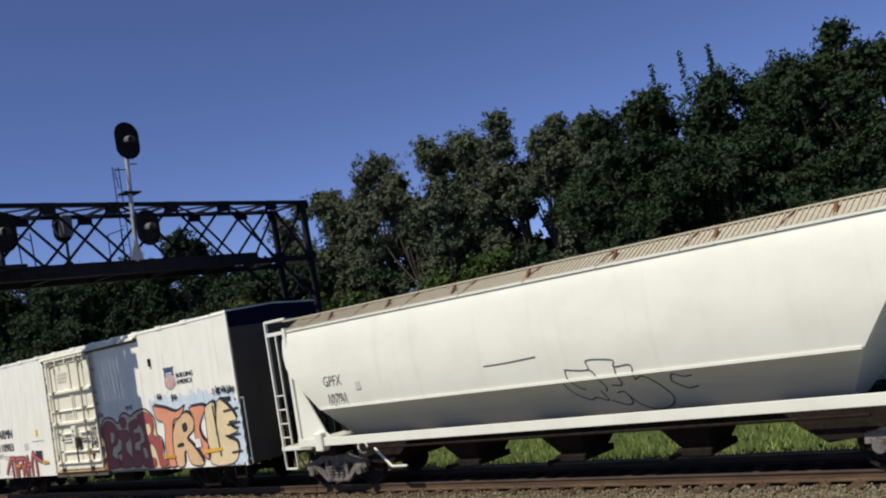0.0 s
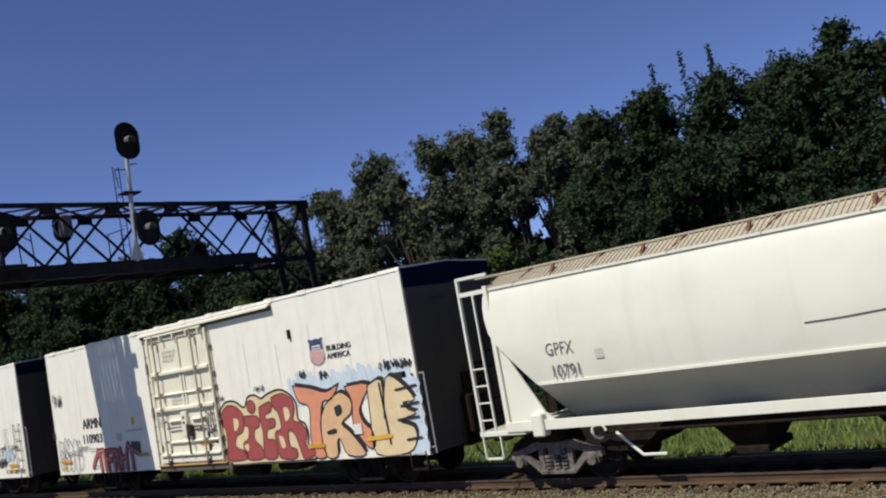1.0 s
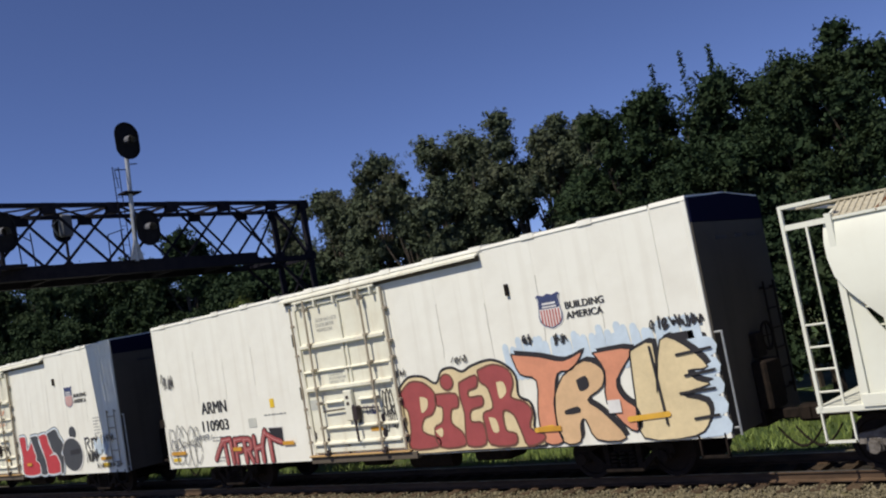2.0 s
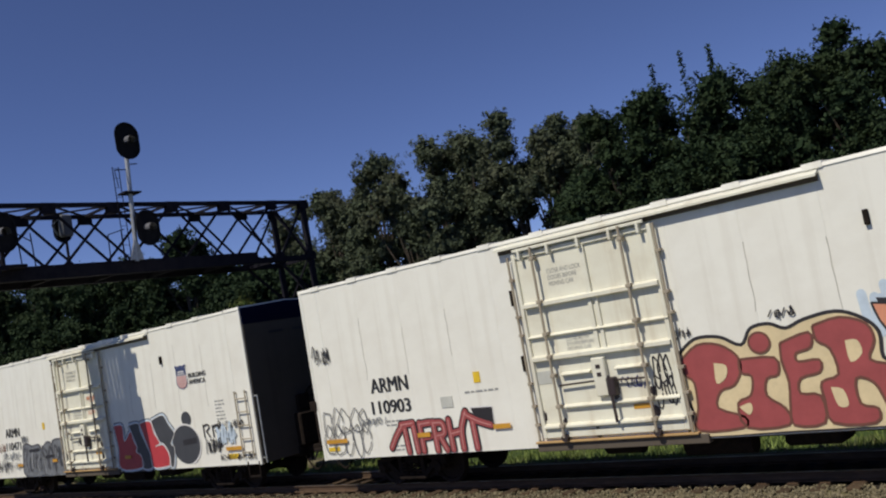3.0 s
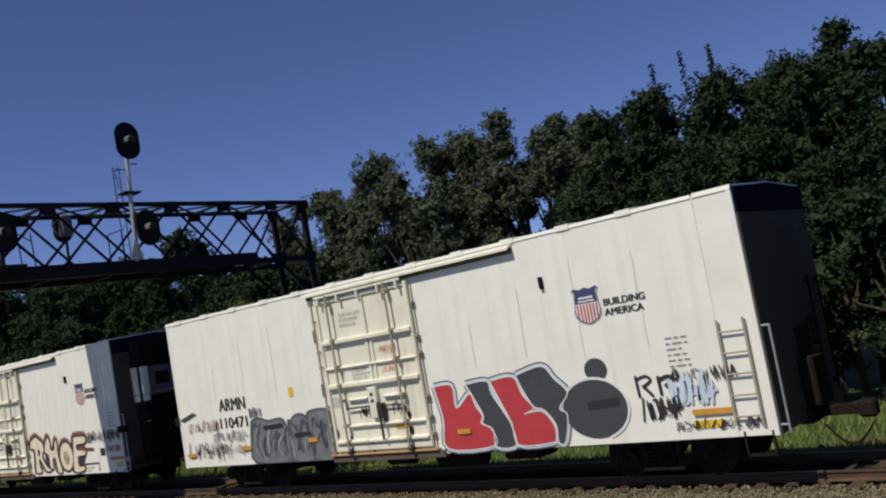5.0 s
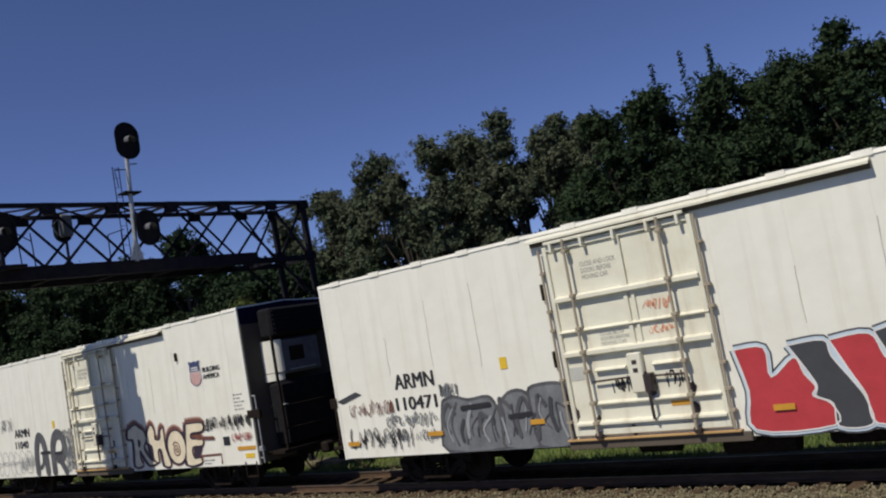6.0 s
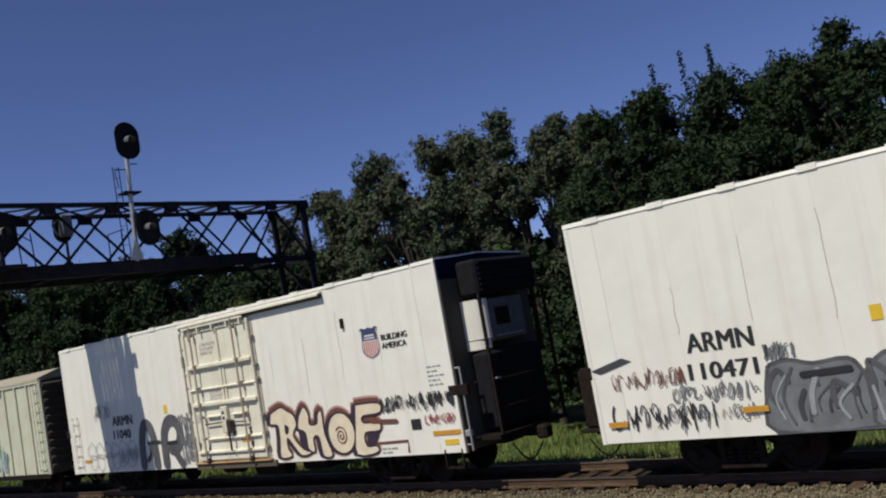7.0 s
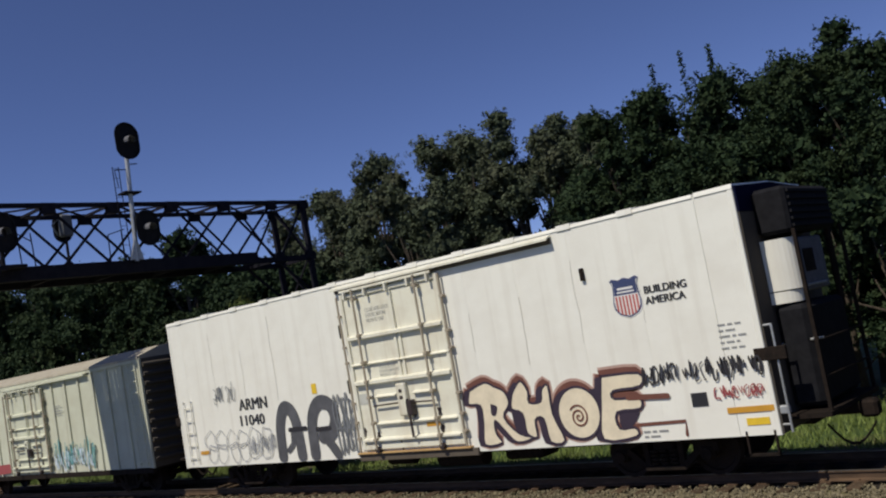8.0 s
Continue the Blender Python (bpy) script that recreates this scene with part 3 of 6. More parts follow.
    rail = Shape().prism([(SIDE - .17, 4.80), (SIDE - .17, 4.84), (SIDE - .05, 4.90), (SIDE + .01, 4.90), (SIDE + .01, 4.86), (SIDE - .15, 4.83)], rx0, rx1)
    part("door_rail", rail, DOORPAINT, car, "drip rail over the sliding door")
    # brown strip carries the shadow that the drip rail throws on the channel
    part("shaded_rail_channel", Shape().box(rx0 + .03, rx1 - .02, SIDE - .05, SIDE - .002, 4.73, 4.855, .008), SILLBROWN, car, "channel under the drip rail with its shade in the brown")
    low = Shape().box(dx0 - .2, dx1 + .15, SIDE - .12, SIDE + .02, .895, .935, .008)
    part("lower_rail", low, RUSTLINE, car, "yellow rusty rail under the door")
    part("door_sill", Shape().box(dx0 - .2, dx1 + .3, -1.66, -1.50, .73, .89, .01), SILLBROWN, car, "dusty brown sill under the door")
    for z in (3.83, 2.50):
        part("door_stop", Shape().box(dx0 - .22, dx0 - .16, SIDE - .07, SIDE, z - .16, z + .16, .01), UNDER, car)
    part("door_stop", Shape().box(rx1 + .52, rx1 + .60, SIDE - .07, SIDE, 3.90, 4.14, .01), UNDER, car)
    # end wall towards the head of the train
    end = Shape().box(half - .03, half + .03, -1.57, 1.57, z0, ze - .46, .01)
    part("end_wall", end, ENDPAINT, car, "dark grimy end wall")
    part("end_band", Shape().prism([(-1.57, ze - .46), (-1.57, ze - .02), (-.7, zr - .02), (0, zr + .02), (.7, zr - .02), (1.57, ze - .02), (1.57, ze - .46)], half - .03, half + .04), BLUEBAND, car, "dark blue band across the end")
    for y, z, wd in ((-.75, 4.2, .5), (.1, 4.2, .35), (.7, 4.2, .4)):
        part("end_stencil", Shape().box(half + .03, half + .036, y, y + wd, z, z + .07), DARKSPRAY, car)
    if spec.get("unit"):
        machinery(car, half)
    else:
        gear = Shape()
        for y in (.75, 1.25):
            gear.box(half + .10, half + .13, y - .02, y + .02, 1.1, 3.3)
        for k in range(6):
            gear.rod((half + .115, .75, 1.25 + k * .38), (half + .115, 1.25, 1.25 + k * .38), .016, 6)
        for y in (.75, 1.25):
            gear.box(half, half + .12, y - .02, y + .02, 3.15, 3.2).box(half, half + .12, y - .02, y + .02, 1.25, 1.3)
        part("end_ladder", gear, UNDER, car)
        part("brake_wheel", Shape().lathe([(.24, -.02), (.28, -.02), (.28, .02), (.24, .02), (.24, -.02)], 18).rod((-.26, 0, 0), (.26, 0, 0), .015).rod((0, 0, -.26), (0, 0, .26), .015), UNDER, car, at=pose(half + .16, .35, 2.3, 0, 0, 90))
        part("brake_gear", Shape().box(half + .02, half + .30, -.35, .35, 1.0, 1.9, .04).box(half + .02, half + .16, -.2, .2, 1.95, 2.4, .02), UNDER, car)
    # tail end
    part("tail_wall", Shape().box(-half - .02, -half + .03, -1.57, 1.57, z0, ze - .04, .01), ENDPAINT, car)
    tp = Shape().box(-half - .55, -half + .02, -1.45, 1.45, 1.0, 1.07, .01).box(-half - .5, -half + .0, -1.3, -1.0, 1.07, 2.2, .04).box(-half - .42, -half, -.4, .6, 1.07, 1.8, .05)
    part("tail_platform", tp, UNDER, car)
    bracket = Shape().box(-half - .22, -half + .05, SIDE - .02, SIDE + .25, 2.02, 2.26, .01)
    part("tail_bracket", bracket, UNDER, car)
    rail2 = Shape().rod((half + .16, SIDE + .05, .82), (half + .16, SIDE + .05, 2.62), .022, 8).rod((half, SIDE + .05, 2.60), (half + .16, SIDE + .05, 2.60), .02).rod((half, SIDE + .05, .95), (half + .16, SIDE + .05, .95), .02)
    part("corner_handrail", rail2, GALV, car)
    step = Shape().box(half - .62, half - .10, SIDE - .02, SIDE + .06, .46, .50).box(half - .62, half - .59, SIDE - .02, SIDE + .04, .48, .88).box(half - .13, half - .10, SIDE - .02, SIDE + .04, .48, .88)
    part("stirrup_step", step, UNDER, car)
    # underframe
    uf = Shape().box(-half - .1, half + .1, -.35, .35, .72, 1.0, .02).box(-half, half, -1.5, 1.5, .84, .90)
    for k in range(9):
        uf.box(-7.2 + k * 1.8 - .08, -7.2 + k * 1.8 + .08, -.85, .85, .66, .86)
    part("underframe", uf, UNDER, car)
    part("brake_cylinder", Shape().rod((-1.2, -.75, .62), (-.4, -.75, .62), .17, 14), UNDER, car)
    part("air_reservoir", Shape().rod((.6, -.9, .58), (1.9, -.9, .58), .20, 14), UNDER, car)
    part("fuel_tank", Shape().box(2.4, 3.4, -.9, -.2, .46, .84, .06), UNDER, car)
    running_gear(car, spec.get("trucks", (-6.35, 6.35)), TRUCKFRAME)
    coupler(car, half + .1, 1)
    coupler(car, -half - .1, -1)
    seam_runs(car, int(-x))
    return car


def machinery(car, half):
    """Refrigeration unit hung on the head end of a car."""
    part("condenser_housing", Shape().box(half + .05, half + .62, -1.02, 1.20, 4.06, 4.86, .06), SIGBLACK, car, "matt black condenser housing")
    louvre = Shape().box(half + .61, half + .66, -.92, 1.1, 0, .05).mesh("louvre", SIGBLACK)
    for k in range(6):
        part("louvre", louvre, None, car, at=pose(0, 0, 4.14 + k * .12))
    casing = Shape()
    for za, zb, cutback in ((3.10, 3.98, 0.0), (2.88, 3.08, .05)):
        ring = [(half + .04, -1.02)] + [(half + .04 + (.50 - cutback) * math.sin(a), -1.02 + .30 * (1 - math.cos(a))) for a in np.linspace(.2, math.pi / 2, 8)] + [(half + .54 - cutback, -.70), (half + .04, -.70)]
        n = len(ring)
        casing.add([(x, y, za) for x, y in ring] + [(x, y, zb) for x, y in ring], [(i, (i + 1) % n, n + (i + 1) % n, n + i) for i in range(n)] + [tuple(range(n))[::-1], tuple(range(n, 2 * n))])
    part("casing_cover", casing, WHITE, car, "white rounded cover of the cooling unit")
    # same casing as the white cover; its unlit end face is painted grey
    part("unit_casing", Shape().box(half + .04, half + .52, -.69, .62, 3.02, 3.96, .03), BAKEDGREY, car, "cooling unit casing, grey for its shaded end face")
    part("casing_panel", Shape().box(half + .515, half + .535, -.45, .05, 3.35, 3.75, .006), UNDER, car)
    part("casing_latch", Shape().box(half + .515, half + .55, -.5, .4, 3.10, 3.14, .006), GALV, car)
    part("engine_block", Shape().box(half + .05, half + .58, -1.0, 1.0, 1.12, 2.84, .08), SIGBLACK, car, "black engine of the cooling unit")
    part("exhaust_pipe", Shape().rod((half + .50, 1.1, 2.6), (half + .50, 1.1, 4.2), .06, 10), UNDER, car)
    fr = Shape().box(half - .02, half + .75, -1.3, 1.3, .98, 1.06)
    for y in (-1.12, 1.25):
        fr.box(half + .66, half + .72, y - .03, y + .03, 1.0, 4.1)
    for z in (1.6, 2.2):
        fr.rod((half + .69, -1.12, z), (half + .69, 1.25, z), .018, 6)
    part("unit_frame", fr, UNDER, car)
    part("grab_iron", Shape().rod((half + .03, -.95, 2.2), (half + .75, -.95, 2.24), .022, 6), GALV, car)
    part("corner_bracket", Shape().box(half - .20, half + .34, SIDE - .02, SIDE + .06, 2.02, 2.24, .01), UNDER, car)
    part("end_lamp_bracket", Shape().box(half + .02, half + .18, SIDE + .02, SIDE + .14, 1.12, 1.26, .02), GALV, car)


# grey that takes in sunlight on signal hoods and shade on the unit casing
BAKEDGREY = grainy("grey_baked_shading", (0.15, 0.15, 0.17), (0.09, 0.09, 0.10), 6, 0.6, 0.002)
TRACK_Y = 16.3
CARS = []

# ---------- ground, ballast and track ----------
def ground_sheet():
    """One sheet to the horizon: low verges, raised track bed between them."""
    xs = [-2500, -600, -200] + list(np.linspace(-130, 40, 171)) + [150, 600, 2500]
    section = [(-2500, -.9), (-600, -.9), (-100, -.9), (-20, -.9), (2, -.95), (6.5, -.95), (8.2, -.26)]
    section += [(y, -.24) for y in np.linspace(8.8, 18.4, 33)] + [(18.9, -.34), (19.9, -.95)] + [(y, -.95) for y in np.linspace(20.5, 30, 20)]
    section += [(34, -.8), (45, -.5), (80, 0), (300, 2), (2500, 6)]
    vs, fs = [], []
    for x in xs:
        for y, z in section:
            k = noise.noise((x * .9, y * .9, 0)) * .05 + noise.noise((x * 4, y * 4, 3)) * .02 if -130 <= x <= 40 and 8 < y < 40 else 0
            vs.append((x, y, z + k))
    n = len(section)
    fs = [(i * n + j, i * n + j + 1, (i + 1) * n + j + 1, (i + 1) * n + j) for i in range(len(xs) - 1) for j in range(n - 1)]
    me = bpy.data.meshes.new("ground")
    me.from_pydata(vs, [], fs)
    me.materials.append(GRASS)
    me.materials.append(BALLAST)
    # bed strip below the cars, with their shade in its colour
    me.materials.append(SHADEDBED)
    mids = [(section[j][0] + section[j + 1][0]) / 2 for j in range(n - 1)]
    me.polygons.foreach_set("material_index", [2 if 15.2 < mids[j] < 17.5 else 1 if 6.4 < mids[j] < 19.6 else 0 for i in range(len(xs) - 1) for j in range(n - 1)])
    me.polygons.foreach_set("use_smooth", [True] * len(fs))
    return tagged(new("ground", me), "green grassy verge with a raised bed of brown crushed stone", "ground", kind="structure")


ground_sheet()


def stones():
    """Loose ballast stones on the near shoulder and between the ties."""
    rng = np.random.default_rng(5)
    b = bmesh.new()
    bmesh.ops.create_icosphere(b, subdivisions=1, radius=1.0)
    base = np.array([v.co[:] for v in b.verts])
    tri = np.array([[v.index for v in f.verts] for f in b.faces])
    b.free()
    n = 15000
    px, py = rng.uniform(-27, 0, n), rng.uniform(14.1, 15.35, n)
    wide = rng.random(n) < .25
    px[wide], py[wide] = rng.uniform(-42, 3, wide.sum()), rng.uniform(12.6, 15.3, wide.sum())
    far = rng.random(n) < .10
    px[far], py[far] = rng.uniform(-42, 3, far.sum()), rng.uniform(17.5, 18.7, far.sum())
    size = rng.uniform(.015, .038, n)
    q = rng.normal(size=(n, 3, 3))
    rot = np.linalg.qr(q)[0]
    shape = base[None] * rng.uniform(.65, 1.2, (n, len(base), 1)) * size[:, None, None] * rng.uniform(.6, 1.2, (n, 1, 3))
    vs = np.einsum('nij,nkj->nki', rot, shape) + np.stack([px, py, np.full(n, -.212) + rng.uniform(-.02, .03, n)], 1)[:, None]
    fs = tri[None] + (np.arange(n) * len(base))[:, None, None]
    me = bpy.data.meshes.new("ballast_stones")
    me.from_pydata(vs.reshape(-1, 3).tolist(), [], fs.reshape(-1, 3).tolist())
    me.materials.append(STONES)
    return tagged(new("ballast_stones", me), "loose brown and grey crushed stones along the track", "gravel", kind="stuff")


stones()

track = thing("railway_track", pose(0, TRACK_Y, 0), "steel rails on weathered wooden ties in stone ballast", "railway track", kind="structure")
for s in (-1, 1):
    y = s * .755
    prof = [(y - .07, -.17), (y + .07, -.17), (y + .07, -.155), (y + .012, -.13), (y + .012, -.04), (y + .036, -.03), (y + .036, -.004), (y - .036, -.004), (y - .036, -.03), (y - .012, -.04), (y - .012, -.13), (y - .07, -.155)]
    r = part("rail", Shape().prism(prof, -400, 150), RAILSTEEL, track, "rusty steel rail with a bright head")
    part("rail_head", Shape().box(-400, 150, y - .030, y + .030, -.004, .0), RAILTOP, r)
rng_tie = random.Random(4)
TIE = Shape().box(-.115, .115, -1.30, 1.30, -.36, -.172, .012).mesh("tie", TIEWOOD)
PLATES = Shape()
for k in range(230):
    tx = -112 + k * .55
    part("tie", TIE, None, track, at=pose(tx + rng_tie.uniform(-.02, .02), rng_tie.uniform(-.06, .06), rng_tie.uniform(-.012, .008), 0, 0, rng_tie.uniform(-1.2, 1.2)))
    for s in (-1, 1):
        PLATES.box(tx - .09, tx + .09, s * .755 - .17, s * .755 + .17, -.172, -.158)
        PLATES.box(tx - .03, tx + .0, s * .755 - .10, s * .755 - .07, -.16, -.135).box(tx, tx + .03, s * .755 + .07, s * .755 + .10, -.16, -.135)
tp = part("tie_plates", PLATES, RAILSTEEL, track)
tp["kind"] = "stuff"


def grass_tufts():
    """Blades and weeds on the far verge."""
    rng = np.random.default_rng(8)
    n = 52000
    px, py = rng.uniform(-75, 8, n), 19.4 + rng.random(n) ** 1.1 * 8.5
    patch = np.array([noise.noise((a * .5, b * .5, 7)) for a, b in zip(px, py)])
    h = np.clip(rng.uniform(.08, .26, n) * (1.25 + patch * 1.5), .04, .6)
    a = rng.uniform(0, 2 * np.pi, n)
    w = rng.uniform(.012, .03, n)
    lean = rng.normal(0, .35, (n, 2)) * h[:, None]
    z = np.where(py < 19.9, -.95 + (19.9 - py) * 1.1, -.97)
    dx, dy = np.cos(a) * w, np.sin(a) * w
    v = np.stack([np.stack([px - dx, py - dy, z], 1), np.stack([px + dx, py + dy, z], 1), np.stack([px + lean[:, 0], py + lean[:, 1], z + h], 1)], 1)
    me = bpy.data.meshes.new("grass")
    me.from_pydata(v.reshape(-1, 3).tolist(), [], np.arange(n * 3).reshape(-1, 3).tolist())
    me.materials.append(BLADES)
    return tagged(new("grass", me), "bright green uncut grass and weeds beside the track", "grass", kind="stuff")


grass_tufts()


# ---------- signal gantry ----------
GX, GB, GT = -27.0, 7.16, 9.37          # near face, lower and upper chord
GD = 1.9                                # depth between the two faces
GY0, GY1 = 5.0, 23.44                   # ends across the tracks


def signal_gantry():
    g = thing("signal_gantry", pose(0, 0, 0), "dark riveted steel lattice signal bridge spanning the tracks", "signal gantry")
    py = [21.88 - 2.17 * k for k in range(8)][::-1] + [GY1]
    panels = len(py) - 1
    plate_z = Shape().box(-.09, -.07, -.22, .22, -.17, .17).box(.07, .09, -.22, .22, -.17, .17).mesh("gusset_plate", GANTRY)
    for x in (GX, GX - GD):
        part("top_chord", Shape().bar((x, GY0 - .3, GT), (x, GY1 + .06, GT), .16, .13), GANTRY, g)
        part("bottom_chord", Shape().bar((x, GY0 - .3, GB), (x, GY1, GB), .16, .20), GANTRY, g)
        dg = .06
        for k in range(panels):
            for a, b in ((GB, GT), (GT, GB)):
                part("lattice_bar", Shape().bar((x + (dg if a < b else -dg), py[k], a), (x + (dg if a < b else -dg), py[k + 1], b), .035, .085), GANTRY, g)
        for k in range(panels + 1):
            for z in (GB + .08, GT - .1):
                part("gusset_plate", plate_z, None, g, at=pose(x, py[k], z))
    # bracing between the faces
    for k in range(panels + 1):
        part("cross_tie", Shape().bar((GX, py[k], GT), (GX - GD, py[k], GT), .08, .08), GANTRY, g)
        part("cross_tie", Shape().bar((GX, py[k], GB), (GX - GD, py[k], GB), .1, .12), GANTRY, g)
        if k < panels:
            part("top_brace", Shape().bar((GX, py[k], GT + .02), (GX - GD, py[k + 1], GT + .02), .06, .05), GANTRY, g)
            part("top_brace", Shape().bar((GX, py[k + 1], GT - .03), (GX - GD, py[k], GT - .03), .06, .05), GANTRY, g)
    # walkway boards inside the lower chords
    planks = Shape()
    for k in range(8):
        x = GX - .13 - k * .235
        planks.box(x - .109, x + .109, GY0, GY1 - 2.4, GB + .10, GB + .15)
    part("walkway", planks, GANTRY, g, "dark plank walkway on the lower chords")
    for x in (GX + .085, GX - GD - .11):
        part("toe_board", Shape().box(x, x + .025, GY0, GY1 - 2.6, GB - .10, GB + .32), GANTRY, g)
    deck = Shape().box(GX - GD + .1, GX + .75, 8.9, 11.45, GB + .16, GB + .24)
    for k in range(4):
        deck.bar((GX - .1, 9.1 + k * .7, GB + .1), (GX + .75, 9.1 + k * .7, GB + .1), .08, .12)
    part("signal_platform", deck, GANTRY, g, "wide service platform under the signals")
    # legs: lattice towers with four posts
    for y, d in ((GY1, -1), (GY0, 1)):
        for x in (GX, GX - GD):
            part("leg_post", Shape().bar((x, y, -1.2), (x, y, GT), .17, .19), GANTRY, g)
        br = Shape()
        zs = np.linspace(-.9, GT, 6)
        for a, b in zip(zs, zs[1:]):
            br.bar((GX, y, a), (GX - GD, y, b), .05, .07).bar((GX - GD, y, a), (GX, y, b), .05, .07)
            br.bar((GX, y, b), (GX - GD, y, b), .07, .08)
        part("leg_bracing", br, GANTRY, g)
        for x in (GX, GX - GD):
            part("knee_brace", Shape().bar((x, y, GB - 1.5), (x, y + d * 1.7, GB), .08, .09), GANTRY, g)
        part("footing", Shape().box(GX - GD - .4, GX + .4, y - .5, y + .5, -1.6, -.75, .04), BALLAST, g, "concrete footing")
    return g


signal_gantry()


def signal_head_part(parent, x, y, z, w, h, face=1):
    """Oval target board with three hooded lenses; face gives the side along the track that it looks to."""
    n = 30
    prof = []
    for k in range(n):
        a = 2 * math.pi * k / n
        r = w / 2
        cz = (h / 2 - r) * (1 if math.sin(a) >= 0 else -1)
        prof.append((y + math.cos(a) * r, z + cz + math.sin(a) * r))
    b = part("target_board", Shape().prism(prof, x - .03, x + .03), SIGBLACK, parent, "black oval signal target board")
    rim = Shape()
    for k in range(n):
        (ya, za), (yb, zb) = prof[k], prof[(k + 1) % n]
        rim.bar((x + face * .05, ya, za), (x + face * .05, yb, zb), .03, .07)
    part("board_rim", rim, SIGBLACK, b)
    part("signal_lens", Shape().rod((x + face * .03, y, z), (x + face * .06, y, z), .12, 16), LENS, b, "unlit signal lens")
    hood = Shape()
    for i in range(9):
        a0, a1 = math.pi * (-.12 + 1.24 * i / 9), math.pi * (-.12 + 1.24 * (i + 1) / 9)
        vs = [(x + face * .03, y + math.cos(a) * .15, z + math.sin(a) * .15) for a in (a0, a1)] + [(x + face * .36, y + math.cos(a) * .15, z - .04 + math.sin(a) * .15) for a in (a1, a0)]
        hood.add(vs, [(0, 1, 2, 3)])
        hood.add([(p[0], y + (p[1] - y) * .93, z + (p[2] - z) * .93) for p in vs], [(3, 2, 1, 0)])
    # hood is grey instead of signal black to carry the sun on it
    part("lens_hood", hood, BAKEDGREY, b, "lens hood with sunlight put into its grey")
    part("signal_case", Shape().box(min(x, x - face * .28), max(x, x - face * .28), y - .16, y + .16, z - h * .38, z + h * .38, .03), SIGBLACK, b)
    return b


def mast_signal():
    x, y = GX + .28, 15.90
    m = thing("mast_signal", pose(0, 0, 0), "tall galvanised signal mast with black oval heads on the gantry", "railway signal", "signals on the gantry")
    part("mast", Shape().rod((x, y - .08, GB + .25), (x, y + .08, 11.0), .075, 12), GALV, m, "pale galvanised tube mast")
    signal_head_part(m, x + .14, y + .08, 11.43, .80, 1.19)
    signal_head_part(m, x + .20, y + .34, 8.47, .78, 1.14)
    part("mast_base", Shape().prism([(y - .3, GB + .3), (y + .15, GB + .3), (y + .02, GB + .85), (y - .12, GB + .85)], x - .05, x + .05), GALV, m)
    for yy in (-.42, -.20):
        part("ladder_rail", Shape().bar((x - .12, y + yy, GB + .2), (x - .12, y + yy, 10.6), .018, .025), GANTRY, m)
    for k in range(10):
        part("rung", Shape().rod((x - .12, y - .42, GB + .5 + k * .32), (x - .12, y - .20, GB + .5 + k * .32), .009, 5), GANTRY, m)
    part("guard_hoop", Shape().bar((x, y - .42, 10.46), (x, y + .05, 10.50), .03, .03).bar((x, y + .02, 10.66), (x, y + .42, 10.70), .03, .03).bar((x, y - .42, 10.46), (x, y - .36, 9.9), .02, .02), GANTRY, m)
    part("step_platform", Shape().box(x - .25, x + .25, y - .30, y + .30, 9.66, 9.71), GANTRY, m, "small dark step platform")
    hand = Shape()
    for a, b in (((-1.0, 7.3), (-.98, 8.32)), ((-.98, 8.32), (-.40, 8.48)), ((-.52, 7.3), (-.50, 8.46))):
        hand.bar((x, y + a[0], a[1]), (x, y + b[0], b[1]), .025, .03)
    part("handrail", hand, GANTRY, m)
    return m


mast_signal()


def low_signal():
    x, y = GX + .35, 11.50
    m = thing("gantry_signal", pose(0, 0, 0), "black oval signal head on a short post on the gantry", "railway signal", "signals on the gantry")
    part("post", Shape().rod((x, y, GB + .25), (x, y, 9.2), .07, 10), GANTRY, m)
    signal_head_part(m, x + .14, y, 8.46, .80, 1.15)
    part("post_base", Shape().box(x - .25, x + .25, y - .5, y + .6, GB + .24, GB + .34, .02), GANTRY, m)
    hand = Shape()
    for yy in (.55, .95):
        hand.bar((x, y + yy, GB + .2), (x, y + yy - .05, 8.45), .025, .03)
    hand.bar((x, y + .5, 8.45), (x, y + .90, 8.2), .025, .03)
    part("handrail", hand, GANTRY, m)
    return m


low_signal()


def rear_signal():
    x, y = GX - GD - .1, 14.68
    m = thing("rear_signal", pose(0, 0, 0), "grey back of a signal head facing away on the gantry", "railway signal", "signals on the gantry")
    part("post", Shape().rod((x, y, GB + .2), (x, y, 9.3), .05, 10), GANTRY, m)
    signal_head_part(m, x - .12, y, 9.05, .58, .92, -1)
    part("relay_case", Shape().box(x - .02, x + .26, y - .22, y + .18, 8.70, 9.45, .05), GREYCASE, m, "weathered grey relay case")
    part("conduit", Shape().rod((x + .1, y - .25, 9.3), (x + .1, y - .48, 9.1), .02, 6).rod((x + .1, y - .48, 9.1), (x + .1, y - .30, 8.75), .02, 6), GALV, m)
    return m


GREYCASE = grainy("grey_case_paint", (0.16, 0.17, 0.18), (0.09, 0.09, 0.10), 6, 0.7, 0.003)
rear_signal()


